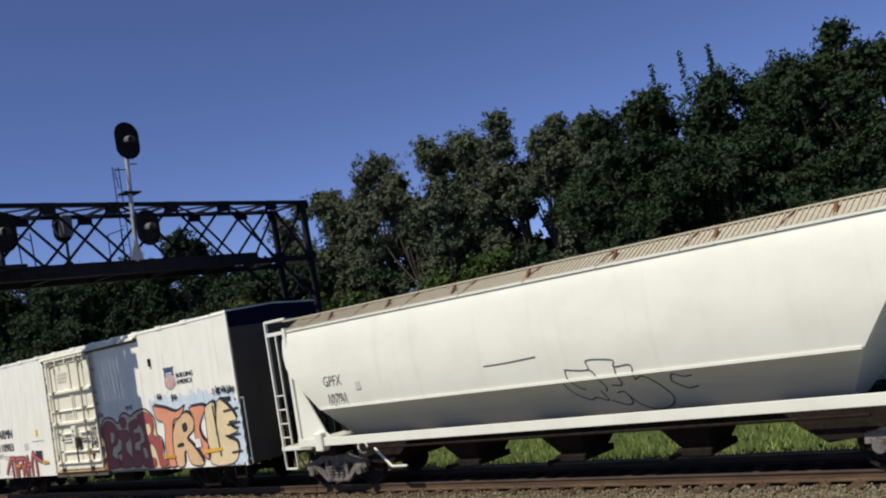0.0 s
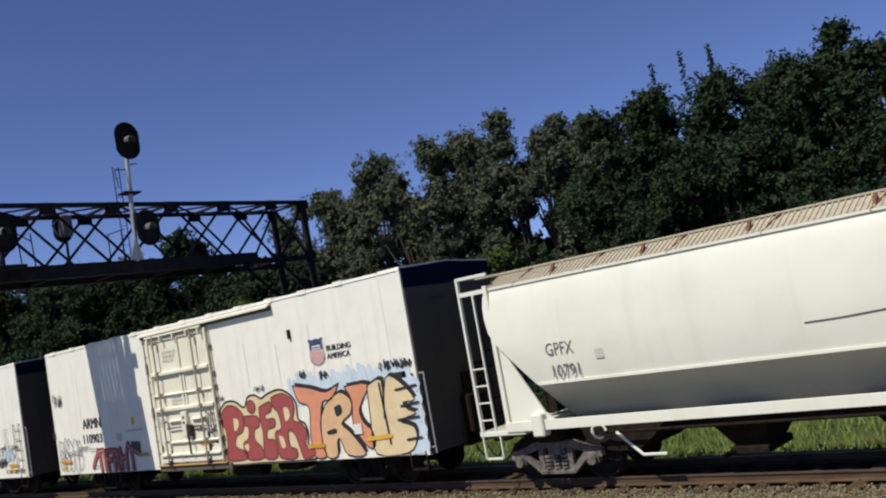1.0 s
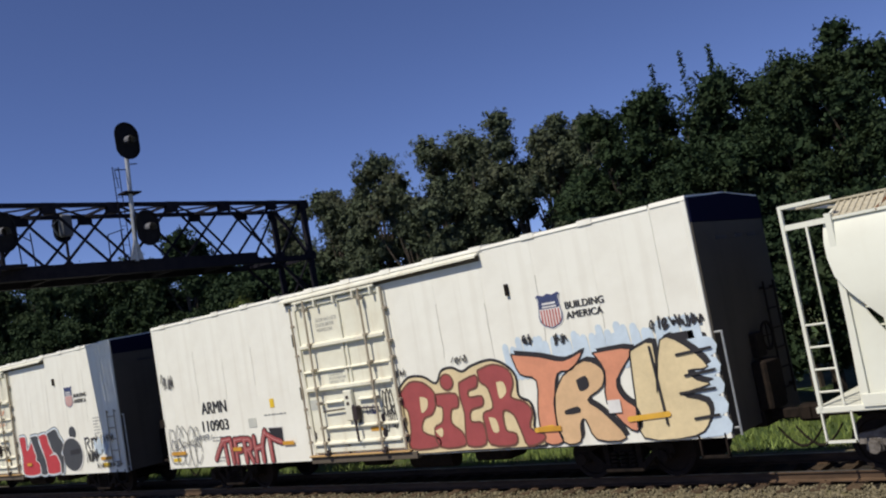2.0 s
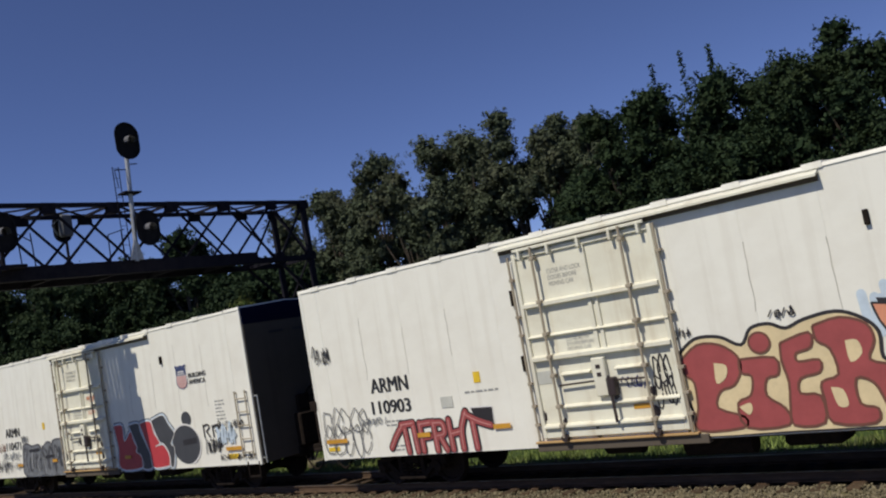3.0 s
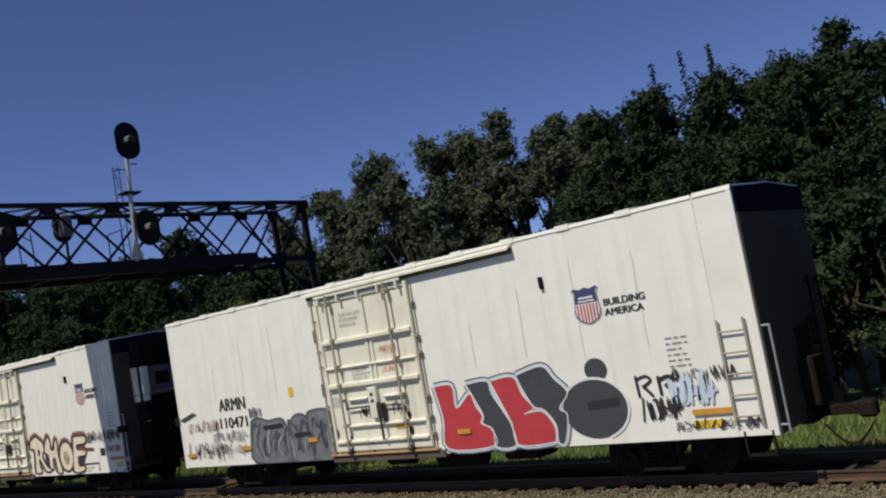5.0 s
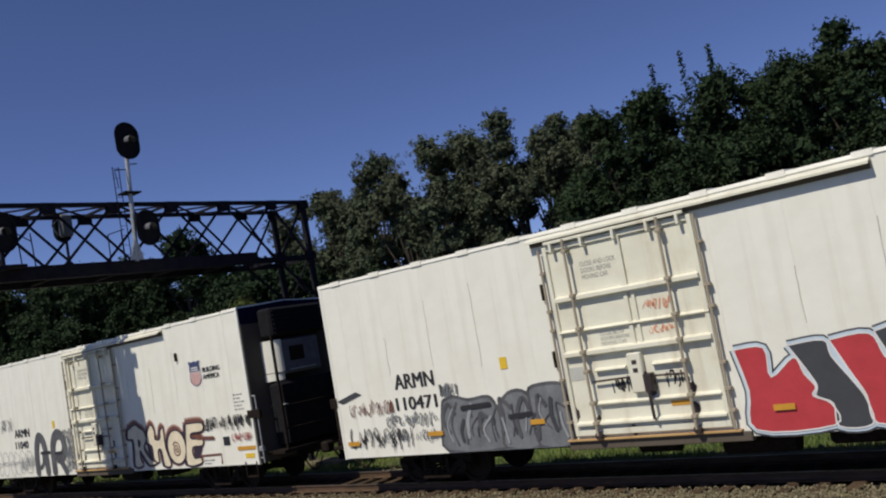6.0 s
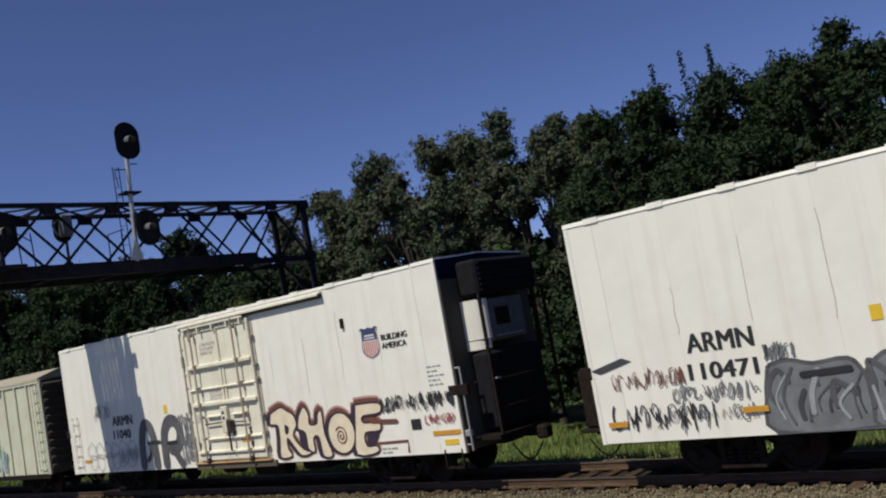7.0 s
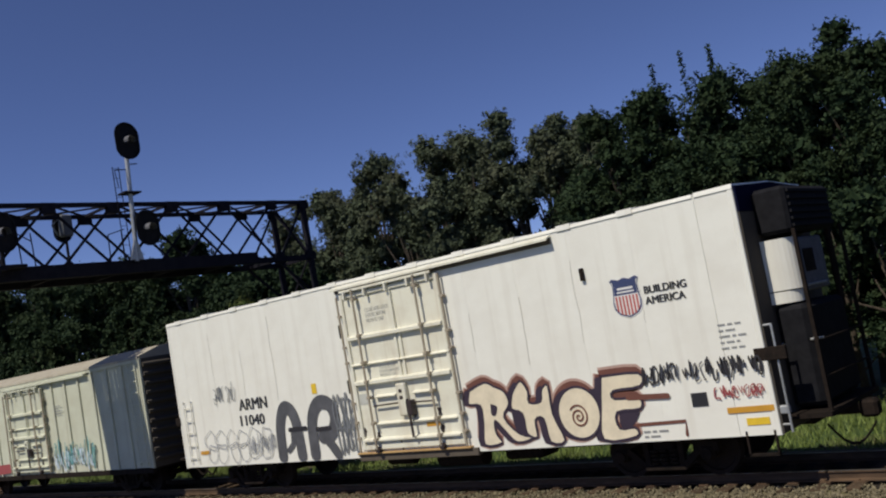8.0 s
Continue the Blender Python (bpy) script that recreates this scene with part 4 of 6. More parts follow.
# ---------- trees ----------
def crown_mesh(radius, h, low, leaves, size, clumps, rng, wide=1.0, spires=()):
    """Leaf quads gathered in many small clumps inside an uneven envelope."""
    mid, half = h * (1 + low) / 2, h * (1 - low) / 2
    lobes = clumps // 5 + 3
    c = rng.normal(size=(lobes, 3))
    c /= np.linalg.norm(c, axis=1)[:, None]
    c[0] = (0, 0, 1)
    rr = rng.uniform(.36, .80, lobes)
    cen = np.stack([c[:, 0] * rr * radius * wide, c[:, 1] * rr * radius, mid + c[:, 2] * rr * half], 1)
    rad = radius * rng.uniform(.30, .50, lobes)
    cen[:, 2] *= h / (cen[:, 2] + rad * .95).max()
    w = rad ** 2
    pick = rng.choice(lobes, leaves, p=w / w.sum())
    d = rng.normal(size=(leaves, 3))
    d /= np.linalg.norm(d, axis=1)[:, None]
    # twigs of unlike reach break up each lobe
    twigs = 60
    tw = rng.normal(size=(lobes, twigs, 3))
    tw /= np.linalg.norm(tw, axis=2)[:, :, None]
    tk = rng.integers(0, twigs, leaves)
    reach = rng.uniform(.72, 1.16, (lobes, twigs))[pick, tk]
    along = 1 - .75 * rng.random(leaves) ** 2.6
    p = cen[pick] + tw[pick, tk] * (reach * along * rad[pick])[:, None] * np.array([1, 1, .85]) + d * (rad[pick] * .17 * rng.random(leaves) ** .5)[:, None]
    for sx, sz, sh in spires:
        k = int(leaves * .006)
        i = rng.integers(0, leaves, k)
        zz = rng.random(k)
        p[i] = np.stack([sx + rng.normal(0, .09, k) * (1.1 - zz), rng.normal(0, .1, k), sz + zz * sh], 1)
    nrm = tw[pick, tk] * .7 + rng.normal(0, .6, (leaves, 3)) + np.array([0, 0, .35])
    nrm /= np.linalg.norm(nrm, axis=1)[:, None]
    a = np.cross(nrm, rng.normal(size=(leaves, 3)))
    a /= np.linalg.norm(a, axis=1)[:, None] + 1e-9
    b = np.cross(nrm, a)
    s = size * rng.uniform(.55, 1.5, leaves)[:, None]
    # denser, larger leaf sprays in the heart of each lobe
    heart = rng.random(leaves) < .13
    p[heart] = cen[pick[heart]] + d[heart] * (rad[pick[heart]] * .62 * rng.random(heart.sum()) ** .5)[:, None]
    s[heart] *= 3.0
    v = np.stack([p - a * s, p + b * s * .6 - nrm * s * .15, p + a * s, p - b * s * .6 - nrm * s * .15], 1).reshape(-1, 3)
    v[:, 2] = np.maximum(v[:, 2], .03)
    me = bpy.data.meshes.new("crown")
    me.vertices.add(len(v))
    me.vertices.foreach_set("co", v.ravel())
    me.loops.add(len(v))
    me.loops.foreach_set("vertex_index", np.arange(len(v), dtype=np.int32))
    me.polygons.add(leaves)
    me.polygons.foreach_set("loop_start", np.arange(0, len(v), 4, dtype=np.int32))
    me.update(calc_edges=True)
    me.validate()
    return me, cen, rad


def tree(name, x, y, height, radius, seed, mat, label, leaves=9000, size=.12, low=.12, clumps=80, wide=1.0, spires=(), base=-.95):
    """Tapered trunk with limbs that reach into a crown of leaf clumps."""
    rng = np.random.default_rng(seed)
    t = thing(name, pose(x, y, base), label, "tree" if name == "tree" else "bush", "trees behind the railway" if name == "tree" else "bushes behind the railway")
    h = height - base
    tr = Shape()
    lean = rng.normal(0, .03, 2)
    pts = [Vector((lean[0] * h * k + rng.normal(0, .08) * k, lean[1] * h * k, h * .80 * k)) for k in np.linspace(0, 1, 7)]
    r0 = .016 * h + .04
    for k in range(6):
        tr.rod(pts[k], pts[k + 1], r0 * (1 - k / 6.6), 8, r0 * (1 - (k + 1) / 6.6))
    me, cen, rad = crown_mesh(radius, h, low, leaves, size, clumps, rng, wide, [(sx - x, sz - base, sh) for sx, sz, sh in spires])
    for k in range(len(cen)):
        c = Vector(cen[k])
        j = min(5, max(1, int(c.z / h * 5.4)))
        midp = (pts[j] + c) / 2 + Vector((0, 0, -.08 * (c - pts[j]).length))
        tr.rod(pts[j], midp, r0 * .30, 5, r0 * .18)
        tr.rod(midp, c, r0 * .18, 5, r0 * .06)
    part("trunk", tr, BARK, t)
    part("crown", me, None, t)
    me.materials.append(mat)
    return t


DARKTREE = "tall dense dark green broadleaf tree behind the railway"
OLIVETREE = "open-crowned olive green tree with visible limbs"
BUSH = "low leafy green bush at the foot of the trees"
# tall dark mass
for i, (x, y, top, r) in enumerate([(-17.4, 31.2, 11.0, 2.3), (-15.4, 31.5, 11.4, 2.2), (-13.0, 31.5, 11.2, 2.5), (-10.8, 31.5, 11.1, 2.5), (-8.5, 31.2, 11.5, 2.3), (-6.2, 31.0, 10.9, 2.6), (-3.0, 31.0, 10.4, 3.0), (2.2, 31.0, 10.6, 3.4), (-14.1, 31.9, 11.6, 2.4), (-11.9, 32.6, 11.2, 2.2), (-9.6, 32.6, 11.0, 2.2), (-16.4, 32.8, 11.1, 2.1)]):
    sp = [(-15.2, 10.1, 1.9), (-14.0, 10.1, 2.0)] if i == 1 else [(-12.9, 10.3, 1.7)] if i == 2 else ()
    tree("tree", x, y, top, r, 20 + i, LEAF_DARK, DARKTREE, 30000 if i < 6 else 15000, .066, .03, 110, 1.15, sp)
# open olive trees
for i, (x, y, top, r) in enumerate([(-33.8, 35, 13.9, 2.5), (-30.0, 36, 13.8, 2.4), (-27.6, 35.5, 13.1, 2.2), (-25.4, 35, 13.6, 1.8), (-22.2, 35.2, 12.5, 1.9), (-20.3, 34.5, 11.8, 2.0), (-37.8, 35, 12.7, 2.4), (-41.2, 35.5, 12.7, 2.3), (-31.8, 34.0, 11.6, 2.2), (-35.8, 34.2, 11.4, 2.2), (-23.8, 36.2, 12.3, 2.0), (-18.6, 33.2, 10.9, 2.2), (-39.5, 36.5, 12.2, 2.2), (-28.4, 33.6, 11.4, 2.2), (-36.4, 36.2, 12.6, 2.2), (-21.6, 36.4, 12.3, 1.8), (-43.2, 36.0, 11.6, 2.2)]):
    tree("tree", x, y, top, r, 60 + i, LEAF_MID, OLIVETREE, 22000, .070, .10, 84, 1.2)
# trees beyond the gantry
for i, (x, y, top, r) in enumerate([(-49.2, 32, 12.9, 2.7), (-44.5, 33, 9.9, 2.4), (-54.5, 32, 12.1, 3.3), (-59, 32, 12.6, 3.3), (-64, 32, 13.2, 3.4), (-69.5, 32, 13.8, 3.6), (-75.5, 32, 14.2, 3.8), (-82.5, 32, 14.5, 4.2), (-91, 32, 14.8, 4.6), (-102, 32, 14.4, 5.0), (-40.5, 31, 8.9, 2.4), (-36.5, 30.5, 8.4, 2.2)]):
    tree("tree", x, y, top, r, 90 + i, LEAF_DARK, DARKTREE, 20000, .115, .03, 90, 1.25)
# a lower row behind closes the gaps
for i, (x, top) in enumerate([(-19, 9.5), (-24.5, 10.0), (-30, 10.2), (-35.5, 10.0), (-41, 9.4), (-47, 9.0), (-53, 10.0), (-13, 9.8), (-60, 11.5), (-66, 12.0), (-72.5, 12.6), (-79, 13.0), (-86.5, 13.6), (-95, 14.0), (-44, 9.6), (-50, 10.2), (-56.5, 11.2)]):
    tree("tree", x, 39.5, top, 3.0, 140 + i, LEAF_DARK, DARKTREE, 10000, .15, .02, 70, 1.3)
# undergrowth
bx = 6.0
k = 0
rb = random.Random(12)
while bx > -108:
    y = 28.0 + rb.uniform(-1.0, 1.2)
    tall = rb.uniform(4.0, 5.8) + (1.3 if -42 < bx < -18 else 0)
    # dark leaves on most bushes put the shade below the crowns into their colour
    tree("bush", bx, y, tall, rb.uniform(1.7, 2.3), 200 + k, LEAF_BUSH if k % 3 and -40 < bx < -20 else LEAF_DARK, BUSH, 6500, .078, .0, 56, 1.15)
    bx -= rb.uniform(1.8, 2.6) * (1.0 if bx > -60 else 1.6)
    k += 1


# ---------- covered hopper ----------
def covered_hopper(x):
    car = thing("covered_hopper", pose(x, TRACK_Y, 0), "pale grey covered hopper with curved sides and roof walkway", "railway car", "freight train")
    # curved side wall profile, lip and inward slope
    outer = [(-1.38, 4.16), (-1.46, 4.10), (-1.505, 3.95), (-1.54, 3.75), (-1.57, 3.5), (-1.59, 3.2), (-1.60, 2.95), (-1.59, 2.7), (-1.572, 2.5), (-1.545, 2.3), (-1.50, 2.05)]
    full = outer + [(-1.47, 2.03), (-.42, 1.08), (.42, 1.08), (1.47, 2.03)] + [(-y, z) for y, z in outer[::-1]] + [(.95, 4.33), (0, 4.37), (-.95, 4.33)]
    top_half, low_half = 7.78, 6.45
    sh = Shape()
    # slabs along the car; the ends slope in towards the bottom
    n = len(full)
    def endx(z, s=-1):
        if s > 0:
            return min(7.74, 6.23 + (z - 2.04) * .72)
        if z >= 3.1:
            return 7.74 + .10 * math.sin(math.pi * (z - 3.1) / 1.2)
        return 7.74 - (3.1 - max(z, 2.04)) * .87 - max(0, 2.04 - z) * .2
    vs = []
    for s in (-1, 1):
        vs += [(s * endx(z, s), y, z) for y, z in full]
    fs = [(i, (i + 1) % n, n + (i + 1) % n, n + i) for i in range(n)] + [tuple(range(n))[::-1], tuple(range(n, 2 * n))]
    sh.add(vs, fs)
    part("body", sh, HOPPERPAINT, car, "pale curved hopper body", smooth=True)
    lip = Shape().bar((-endx(2.05) + .05, -1.50, 2.05), (endx(2.05, 1) - .03, -1.50, 2.05), .05, .05).bar((-endx(2.05) + .05, 1.50, 2.05), (endx(2.05, 1) - .03, 1.50, 2.05), .05, .05)
    part("side_lip", lip, HOPPERPAINT, car)
    part("eave_angle", Shape().bar((-top_half, -1.48, 4.11), (top_half, -1.48, 4.11), .05, .045).bar((-top_half, 1.48, 4.11), (top_half, 1.48, 4.11), .05, .045), HOPPERPAINT, car)
    for yy in (-1.58, 1.545):
        part("side_sill", Shape().box(-7.75, 7.75, yy, yy + .035, 1.17, 1.345, .008).box(-7.75, 7.75, min(yy, yy * .94), max(yy, yy * .94) + .02, 1.15, 1.175), HOPPERPAINT, car, "pale channel sill along the bottom edge")
    for s in (-1, 1):
        for yy in (-1.52, 1.52):
            g = Shape().prism([(s * 7.80, 1.17), (s * 7.75, 3.12), (s * 7.66, 3.09), (s * 7.37, 2.50), (s * 6.74, 1.46), (s * 6.62, 1.38), (s * 6.40, 1.17)], yy * .965 - .02, yy * .965 + .02, 'y')
            part("end_gusset", g, HOPPERPAINT, car, "triangular end sheet")
        for yy in (-1.5, 1.5):
            part("corner_pillar", Shape().bar((s * 7.70, yy, 1.2), (s * 7.70, yy, 4.2), .10, .10), HOPPERPAINT, car)
        # end cage with ladder
        fr = Shape()
        for yy in (-1.52, 1.52):
            fr.bar((s * 8.42, yy, 1.15), (s * 8.42, yy, 4.46), .055, .075)
            fr.bar((s * 8.42, yy, 4.44), (s * 7.6, yy, 4.44), .05, .06).bar((s * 8.42, yy, 4.10), (s * 7.7, yy, 4.10), .05, .09)
        fr.bar((s * 8.42, -1.52, 4.44), (s * 8.42, 1.52, 4.44), .06, .06)
        part("end_cage", fr, HOPPERPAINT, car, "pale open end frame")
        for yy in (-1.53, 1.53):
            lad = Shape().bar((s * 8.05, yy, 1.2), (s * 8.05, yy, 4.1), .035, .045)
            ob = part("ladder", lad, HOPPERPAINT, car)
            for q in range(4):
                part("rung", Shape().rod((s * 8.42, yy, 1.42 + q * .36), (s * 8.05, yy, 1.42 + q * .36), .018, 6), HOPPERPAINT, ob)
        part("end_platform", Shape().box(min(s * 7.3, s * 8.5), max(s * 7.3, s * 8.5), -1.55, 1.55, 1.08, 1.18, .01), HOPPERPAINT, car)
        part("bolster", Shape().box(s * 6.95 - .25, s * 6.95 + .25, -1.35, 1.35, .85, 1.15, .03), UNDER, car)
        part("jack_pad", Shape().box(s * 6.90 - .14, s * 6.90 + .14, -1.66, -1.4, 1.02, 1.48, .03), HOPPERPAINT, car)
        part("stirrup_step", Shape().box(min(s * 7.95, s * 8.45), max(s * 7.95, s * 8.45), -1.55, -1.50, .60, .64).box(s * 8.43 - .015, s * 8.43 + .015, -1.55, -1.50, .6, 1.1).box(s * 7.97 - .015, s * 7.97 + .015, -1.55, -1.50, .6, 1.1), HOPPERPAINT, car)
        coupler(car, s * 8.35, s)
    # outlet bays
    for c in (-3.10, -0.25, 2.55):
        bay = Shape()
        top, low = [(c - .62, -1.0), (c + .62, -1.0), (c + .62, 1.0), (c - .62, 1.0)], [(c - .28, -.45), (c + .28, -.45), (c + .28, .45), (c - .28, .45)]
        bay.add([(a, b, 1.12) for a, b in top] + [(a, b, .42) for a, b in low], [(0, 1, 5, 4), (1, 2, 6, 5), (2, 3, 7, 6), (3, 0, 4, 7), (4, 5, 6, 7)])
        ob = part("hopper_bay", bay, UNDER, car, "grimy sloping discharge bay")
        part("discharge_gate", Shape().box(c - .36, c + .36, -.60, .60, .30, .44, .02).rod((c - .3, -.95, .36), (c - .3, .95, .36), .05, 8), UNDER, ob)
    for s in (-1, 1):
        part("end_bay", Shape().prism([(s * 4.45, 1.12), (s * 6.4, 1.12), (s * 6.2, .62), (s * 5.2, .50), (s * 4.75, .80)], -.95, .95, 'y'), UNDER, car)
    part("train_pipe", Shape().rod((-6.0, -1.15, .95), (6.0, -1.15, .95), .03, 8), UNDER, car)
    part("centre_sill", Shape().box(-8.3, 8.3, -.33, .33, .80, 1.12, .02), UNDER, car)
    bh = Shape()
    for a, b in (((-5.4, .95), (-4.9, .50)), ((-4.9, .50), (-4.4, .50))):
        bh.rod((a[0], -1.2, a[1]), (b[0], -1.2, b[1]), .03, 6)
    for q in range(9):
        a0, a1 = q / 9 * 5.2, (q + 1) / 9 * 5.2
        bh.rod((-5.75 + math.cos(a0) * .16, -1.25, 1.0 + math.sin(a0) * .14), (-5.75 + math.cos(a1) * .16, -1.25, 1.0 + math.sin(a1) * .14), .025, 6)
    part("brake_pipe", bh, HOPPERPAINT, car)
    part("brake_reservoir", Shape().rod((-7.75, .1, 1.45), (-7.75, 1.1, 1.45), .22, 14), UNDER, car)
    # roof walkway and hatches
    for s in (1, -1):
        walkway = part("roof_walkway", Shape().prism([(s * 1.45, 4.115), (s * 1.45, 4.145), (s * .98, 4.365), (s * .98, 4.335)], -7.7, 7.7), WALKWAY, car, "tan grating strip along the roof edge")
    slat = Shape().bar((0, -1.455, 4.155), (0, -.98, 4.378), .026, .02).mesh("grating_bar", WALKWAY)
    for q in range(150):
        part("grating_bar", slat, None, walkway, at=pose(-7.65 + q * .1027, 0, 0))
    part("roof_board", Shape().box(-8.35, 8.35, -1.0, -.62, 4.385, 4.425, .008).box(-8.35, 8.35, .62, 1.0, 4.385, 4.425, .008), WALKWAY, car)
    for q in range(9):
        xx = -7.0 + q * 1.75
        part("walkway_bracket", Shape().bar((xx, -1.50, 4.10), (xx + .22, -.97, 4.39), .05, .04), RUST, car)
    for q in range(7):
        xx = -6.1 + q * 2.05
        part("walkway_post", Shape().bar((xx, -1.47, 4.08), (xx, -1.20, 4.37), .06, .04), RUST, car)
    part("hatch_cover", Shape().prism([(-.45, 4.35), (-.42, 4.44), (-.2, 4.47), (.2, 4.47), (.42, 4.44), (.45, 4.35)], -7.0, 7.0), HOPPERPAINT, car)
    # marks
    lettering(car, "reporting_mark", "GPFX", -6.40, 2.59, .64, .24, GREYMARK, -1.602)
    lettering(car, "car_number", "10791", -6.33, 2.15, .62, .24, GREYMARK, -1.572)
    plate(car, "route_plate", -5.30, -5.12, 2.42, 2.62, GREENGREY, -1.575)
    skin = [(1.08, -.42), (2.03, -1.47), (2.05, -1.50), (2.3, -1.545), (2.5, -1.572), (2.7, -1.59), (2.95, -1.60), (4.0, -1.60)]

    def hug(shape, lift):
        """Lays flat strokes onto the curved side."""
        shape.v = [(x, float(np.interp(z, [p[0] for p in skin], [p[1] for p in skin])) - lift, z) for x, y, z in shape.v]
        return shape

    ln = Shape()
    ribbon(ln, smooth_line([(-1.3, 2.55), (-.7, 2.56), (.05, 2.60)], 8), .028, 0)
    part("scratch", hug(ln, .008), SMOKE, car, "thin dark scratch")
    strokes = [[(0.67, 2.27), (1.18, 2.22), (1.21, 2.4), (1.76, 2.35), (1.77, 2.22), (2.12, 2.21), (2.07, 1.92)], [(0.67, 2.27), (0.67, 2.11), (0.76, 1.89), (0.88, 1.82)], [(0.51, 1.99), (0.54, 1.78), (0.77, 1.58), (0.95, 1.62), (1.15, 1.53), (1.17, 1.75)], [(1.19, 2.23), (1.3, 2.13), (1.35, 1.84), (1.28, 1.74)], [(1.77, 2.22), (1.73, 1.86), (1.51, 1.85)], [(1.22, 1.52), (1.46, 1.39), (1.62, 1.45), (1.64, 1.68), (1.48, 1.68)], [(2.07, 1.92), (2.27, 1.97), (2.44, 1.77), (2.52, 1.49), (2.35, 1.3), (2.04, 1.23), (1.76, 1.36), (1.67, 1.55)], [(2.73, 1.81), (2.84, 1.95), (3.02, 1.88), (3.19, 1.89)], [(2.73, 1.81), (2.93, 1.64), (3.15, 1.66)]]
    for q, line in enumerate(strokes):
        st = Shape()
        ribbon(st, smooth_line(line, 10), .024, 0)
        part("sprayed_stroke", hug(st, .010 + .0006 * q), BLUEGREY, car, "blue-grey sprayed outline" if q == 0 else "")
    running_gear(car, (-6.95, 6.95), TRUCKPALE, "cast truck frame with pale dust on it")
    CARS.append((car, x))
    return car


BLUEGREY = plain("blue_grey_spray", (0.06, 0.085, 0.10))
GREYMARK = plain("faded_grey_lettering", (0.14, 0.14, 0.135))
covered_hopper(-10.83)

# ---------- three refrigerator cars ----------
car_a = reefer("refrigerator_car", -29.64, dict(label="white refrigerator boxcar with red and orange sprayed lettering", door=(-2.05, 1.12), rail=(-2.42, 4.12)))
CARS.append((car_a, -29.64))
lettering(car_a, "reporting_mark", "ARMN", -6.78, 2.28, 1.20, .33, BLACKINK, heavy=.016)
lettering(car_a, "car_number", "110903", -6.84, 1.79, 1.24, .30, BLACKINK, heavy=.016)
shield(car_a, 5.62, 3.74, .52, .60)
lettering(car_a, "slogan", "BUILDING\nAMERICA", 5.98, 3.24, .88, .33, BLACKINK, heavy=.008)
plate(car_a, "warning_sticker", -3.64, -3.46, 2.24, 2.47, YELLOWTAPE)
plate(car_a, "data_plate", -4.67, -4.33, 1.78, 2.02, GREENGREY)
for x0, x1, z in ((-8.60, -7.85, 1.19), (-5.50, -5.12, 1.19), (-3.30, -2.85, 1.25), (4.85, 5.4, 1.12)):
    plate(car_a, "reflector", x0, x1, z, z + .10, AMBERTAPE, SIDE - .042)
plate(car_a, "sill_sticker", -8.6, -8.2, 1.0, 1.1, YELLOWTAPE)
cloud = Shape()
rng_cloud = random.Random(9)
for q in range(34):
    xa = 4.35 + q * .128
    top = 2.72 + rng_cloud.uniform(.05, .28)
    ribbon(cloud, [(xa + .05, 2.25), (xa + rng_cloud.uniform(-.03, .08), top)], .15, SIDE - .006 - .0002 * q, 4)
for q in range(5):
    ribbon(cloud, [(8.3, 1.0 + q * .34), (8.72, 1.02 + q * .34)], .36, SIDE - .0130 - .0002 * q, 4)
part("sprayed_cloud", cloud, SKYSPRAY, car_a, "pale blue sprayed cloud")
spray_letter(car_a, [(1.15, 2.31), (1.49, 2.53), (1.94, 2.51), (2.3, 2.33), (2.51, 2.58), (2.83, 2.62), (3.1, 2.51), (3.41, 2.61), (3.92, 2.67), (4.29, 2.52), (4.5, 2.27), (4.49, 1.88), (4.74, 1.73), (4.8, 1.47), (4.75, 1.2), (5.02, 1.07), (5.01, .9), (4.64, .82), (2.88, .82), (1.16, .84), (1.2, 1.26), (1.14, 1.49), (1.07, 1.94)], YELLOWSPRAY, 1, DARKSPRAY, .06, 4, "pale yellow sprayed backing with a black edge")
RED_FORMS = (
    [(1.16, 2.19), (1.51, 2.42), (1.91, 2.38), (2.19, 2.16), (2.21, 1.91), (2.04, 1.67), (1.78, 1.59), (1.68, 1.31), (2.12, 1.13), (2.05, .95), (1.24, .95), (1.31, 1.33), (1.33, 1.77), (1.19, 1.93)],
    [(2.21, 2.09), (2.82, 2.06), (2.83, 1.78), (2.63, 1.73), (2.57, 1.45), (2.84, 1.22), (2.84, .95), (2.13, .95), (2.05, 1.36), (2.3, 1.48), (2.38, 1.79), (2.2, 1.87)],
    [(2.96, 2.28), (3.45, 2.4), (3.44, 2.16), (3.19, 2.09), (3.2, 1.95), (3.53, 1.95), (3.5, 1.75), (3.18, 1.68), (3.13, 1.44), (3.44, 1.38), (3.42, .95), (2.93, .94), (2.92, 1.22), (2.98, 1.63), (2.93, 1.98)],
    [(3.53, 2.49), (3.97, 2.57), (4.34, 2.42), (4.41, 2.15), (4.29, 1.87), (4.62, 1.74), (4.76, 1.53), (4.64, 1.22), (4.95, 1.08), (4.92, .95), (4.52, .86), (4.4, 1.18), (4.28, 1.51), (4.03, 1.6), (4.02, 1.21), (4.26, 1.12), (4.18, .9), (3.55, .94), (3.49, 1.31), (3.5, 1.59), (3.78, 1.69), (3.73, 2.1), (3.55, 2.25)])
for q, pts in enumerate(RED_FORMS):
    spray_letter(car_a, pts, REDSPRAY, 3 + .3 * q, BROWNSPRAY, .045, 3, "dull red sprayed letter")
spray_letter(car_a, [(2.62 + .18 * math.cos(a), 2.33 + .17 * math.sin(a)) for a in np.linspace(0, 5.8, 12)], REDSPRAY, 4.4, BROWNSPRAY, .04, 2, "dull red sprayed dot")
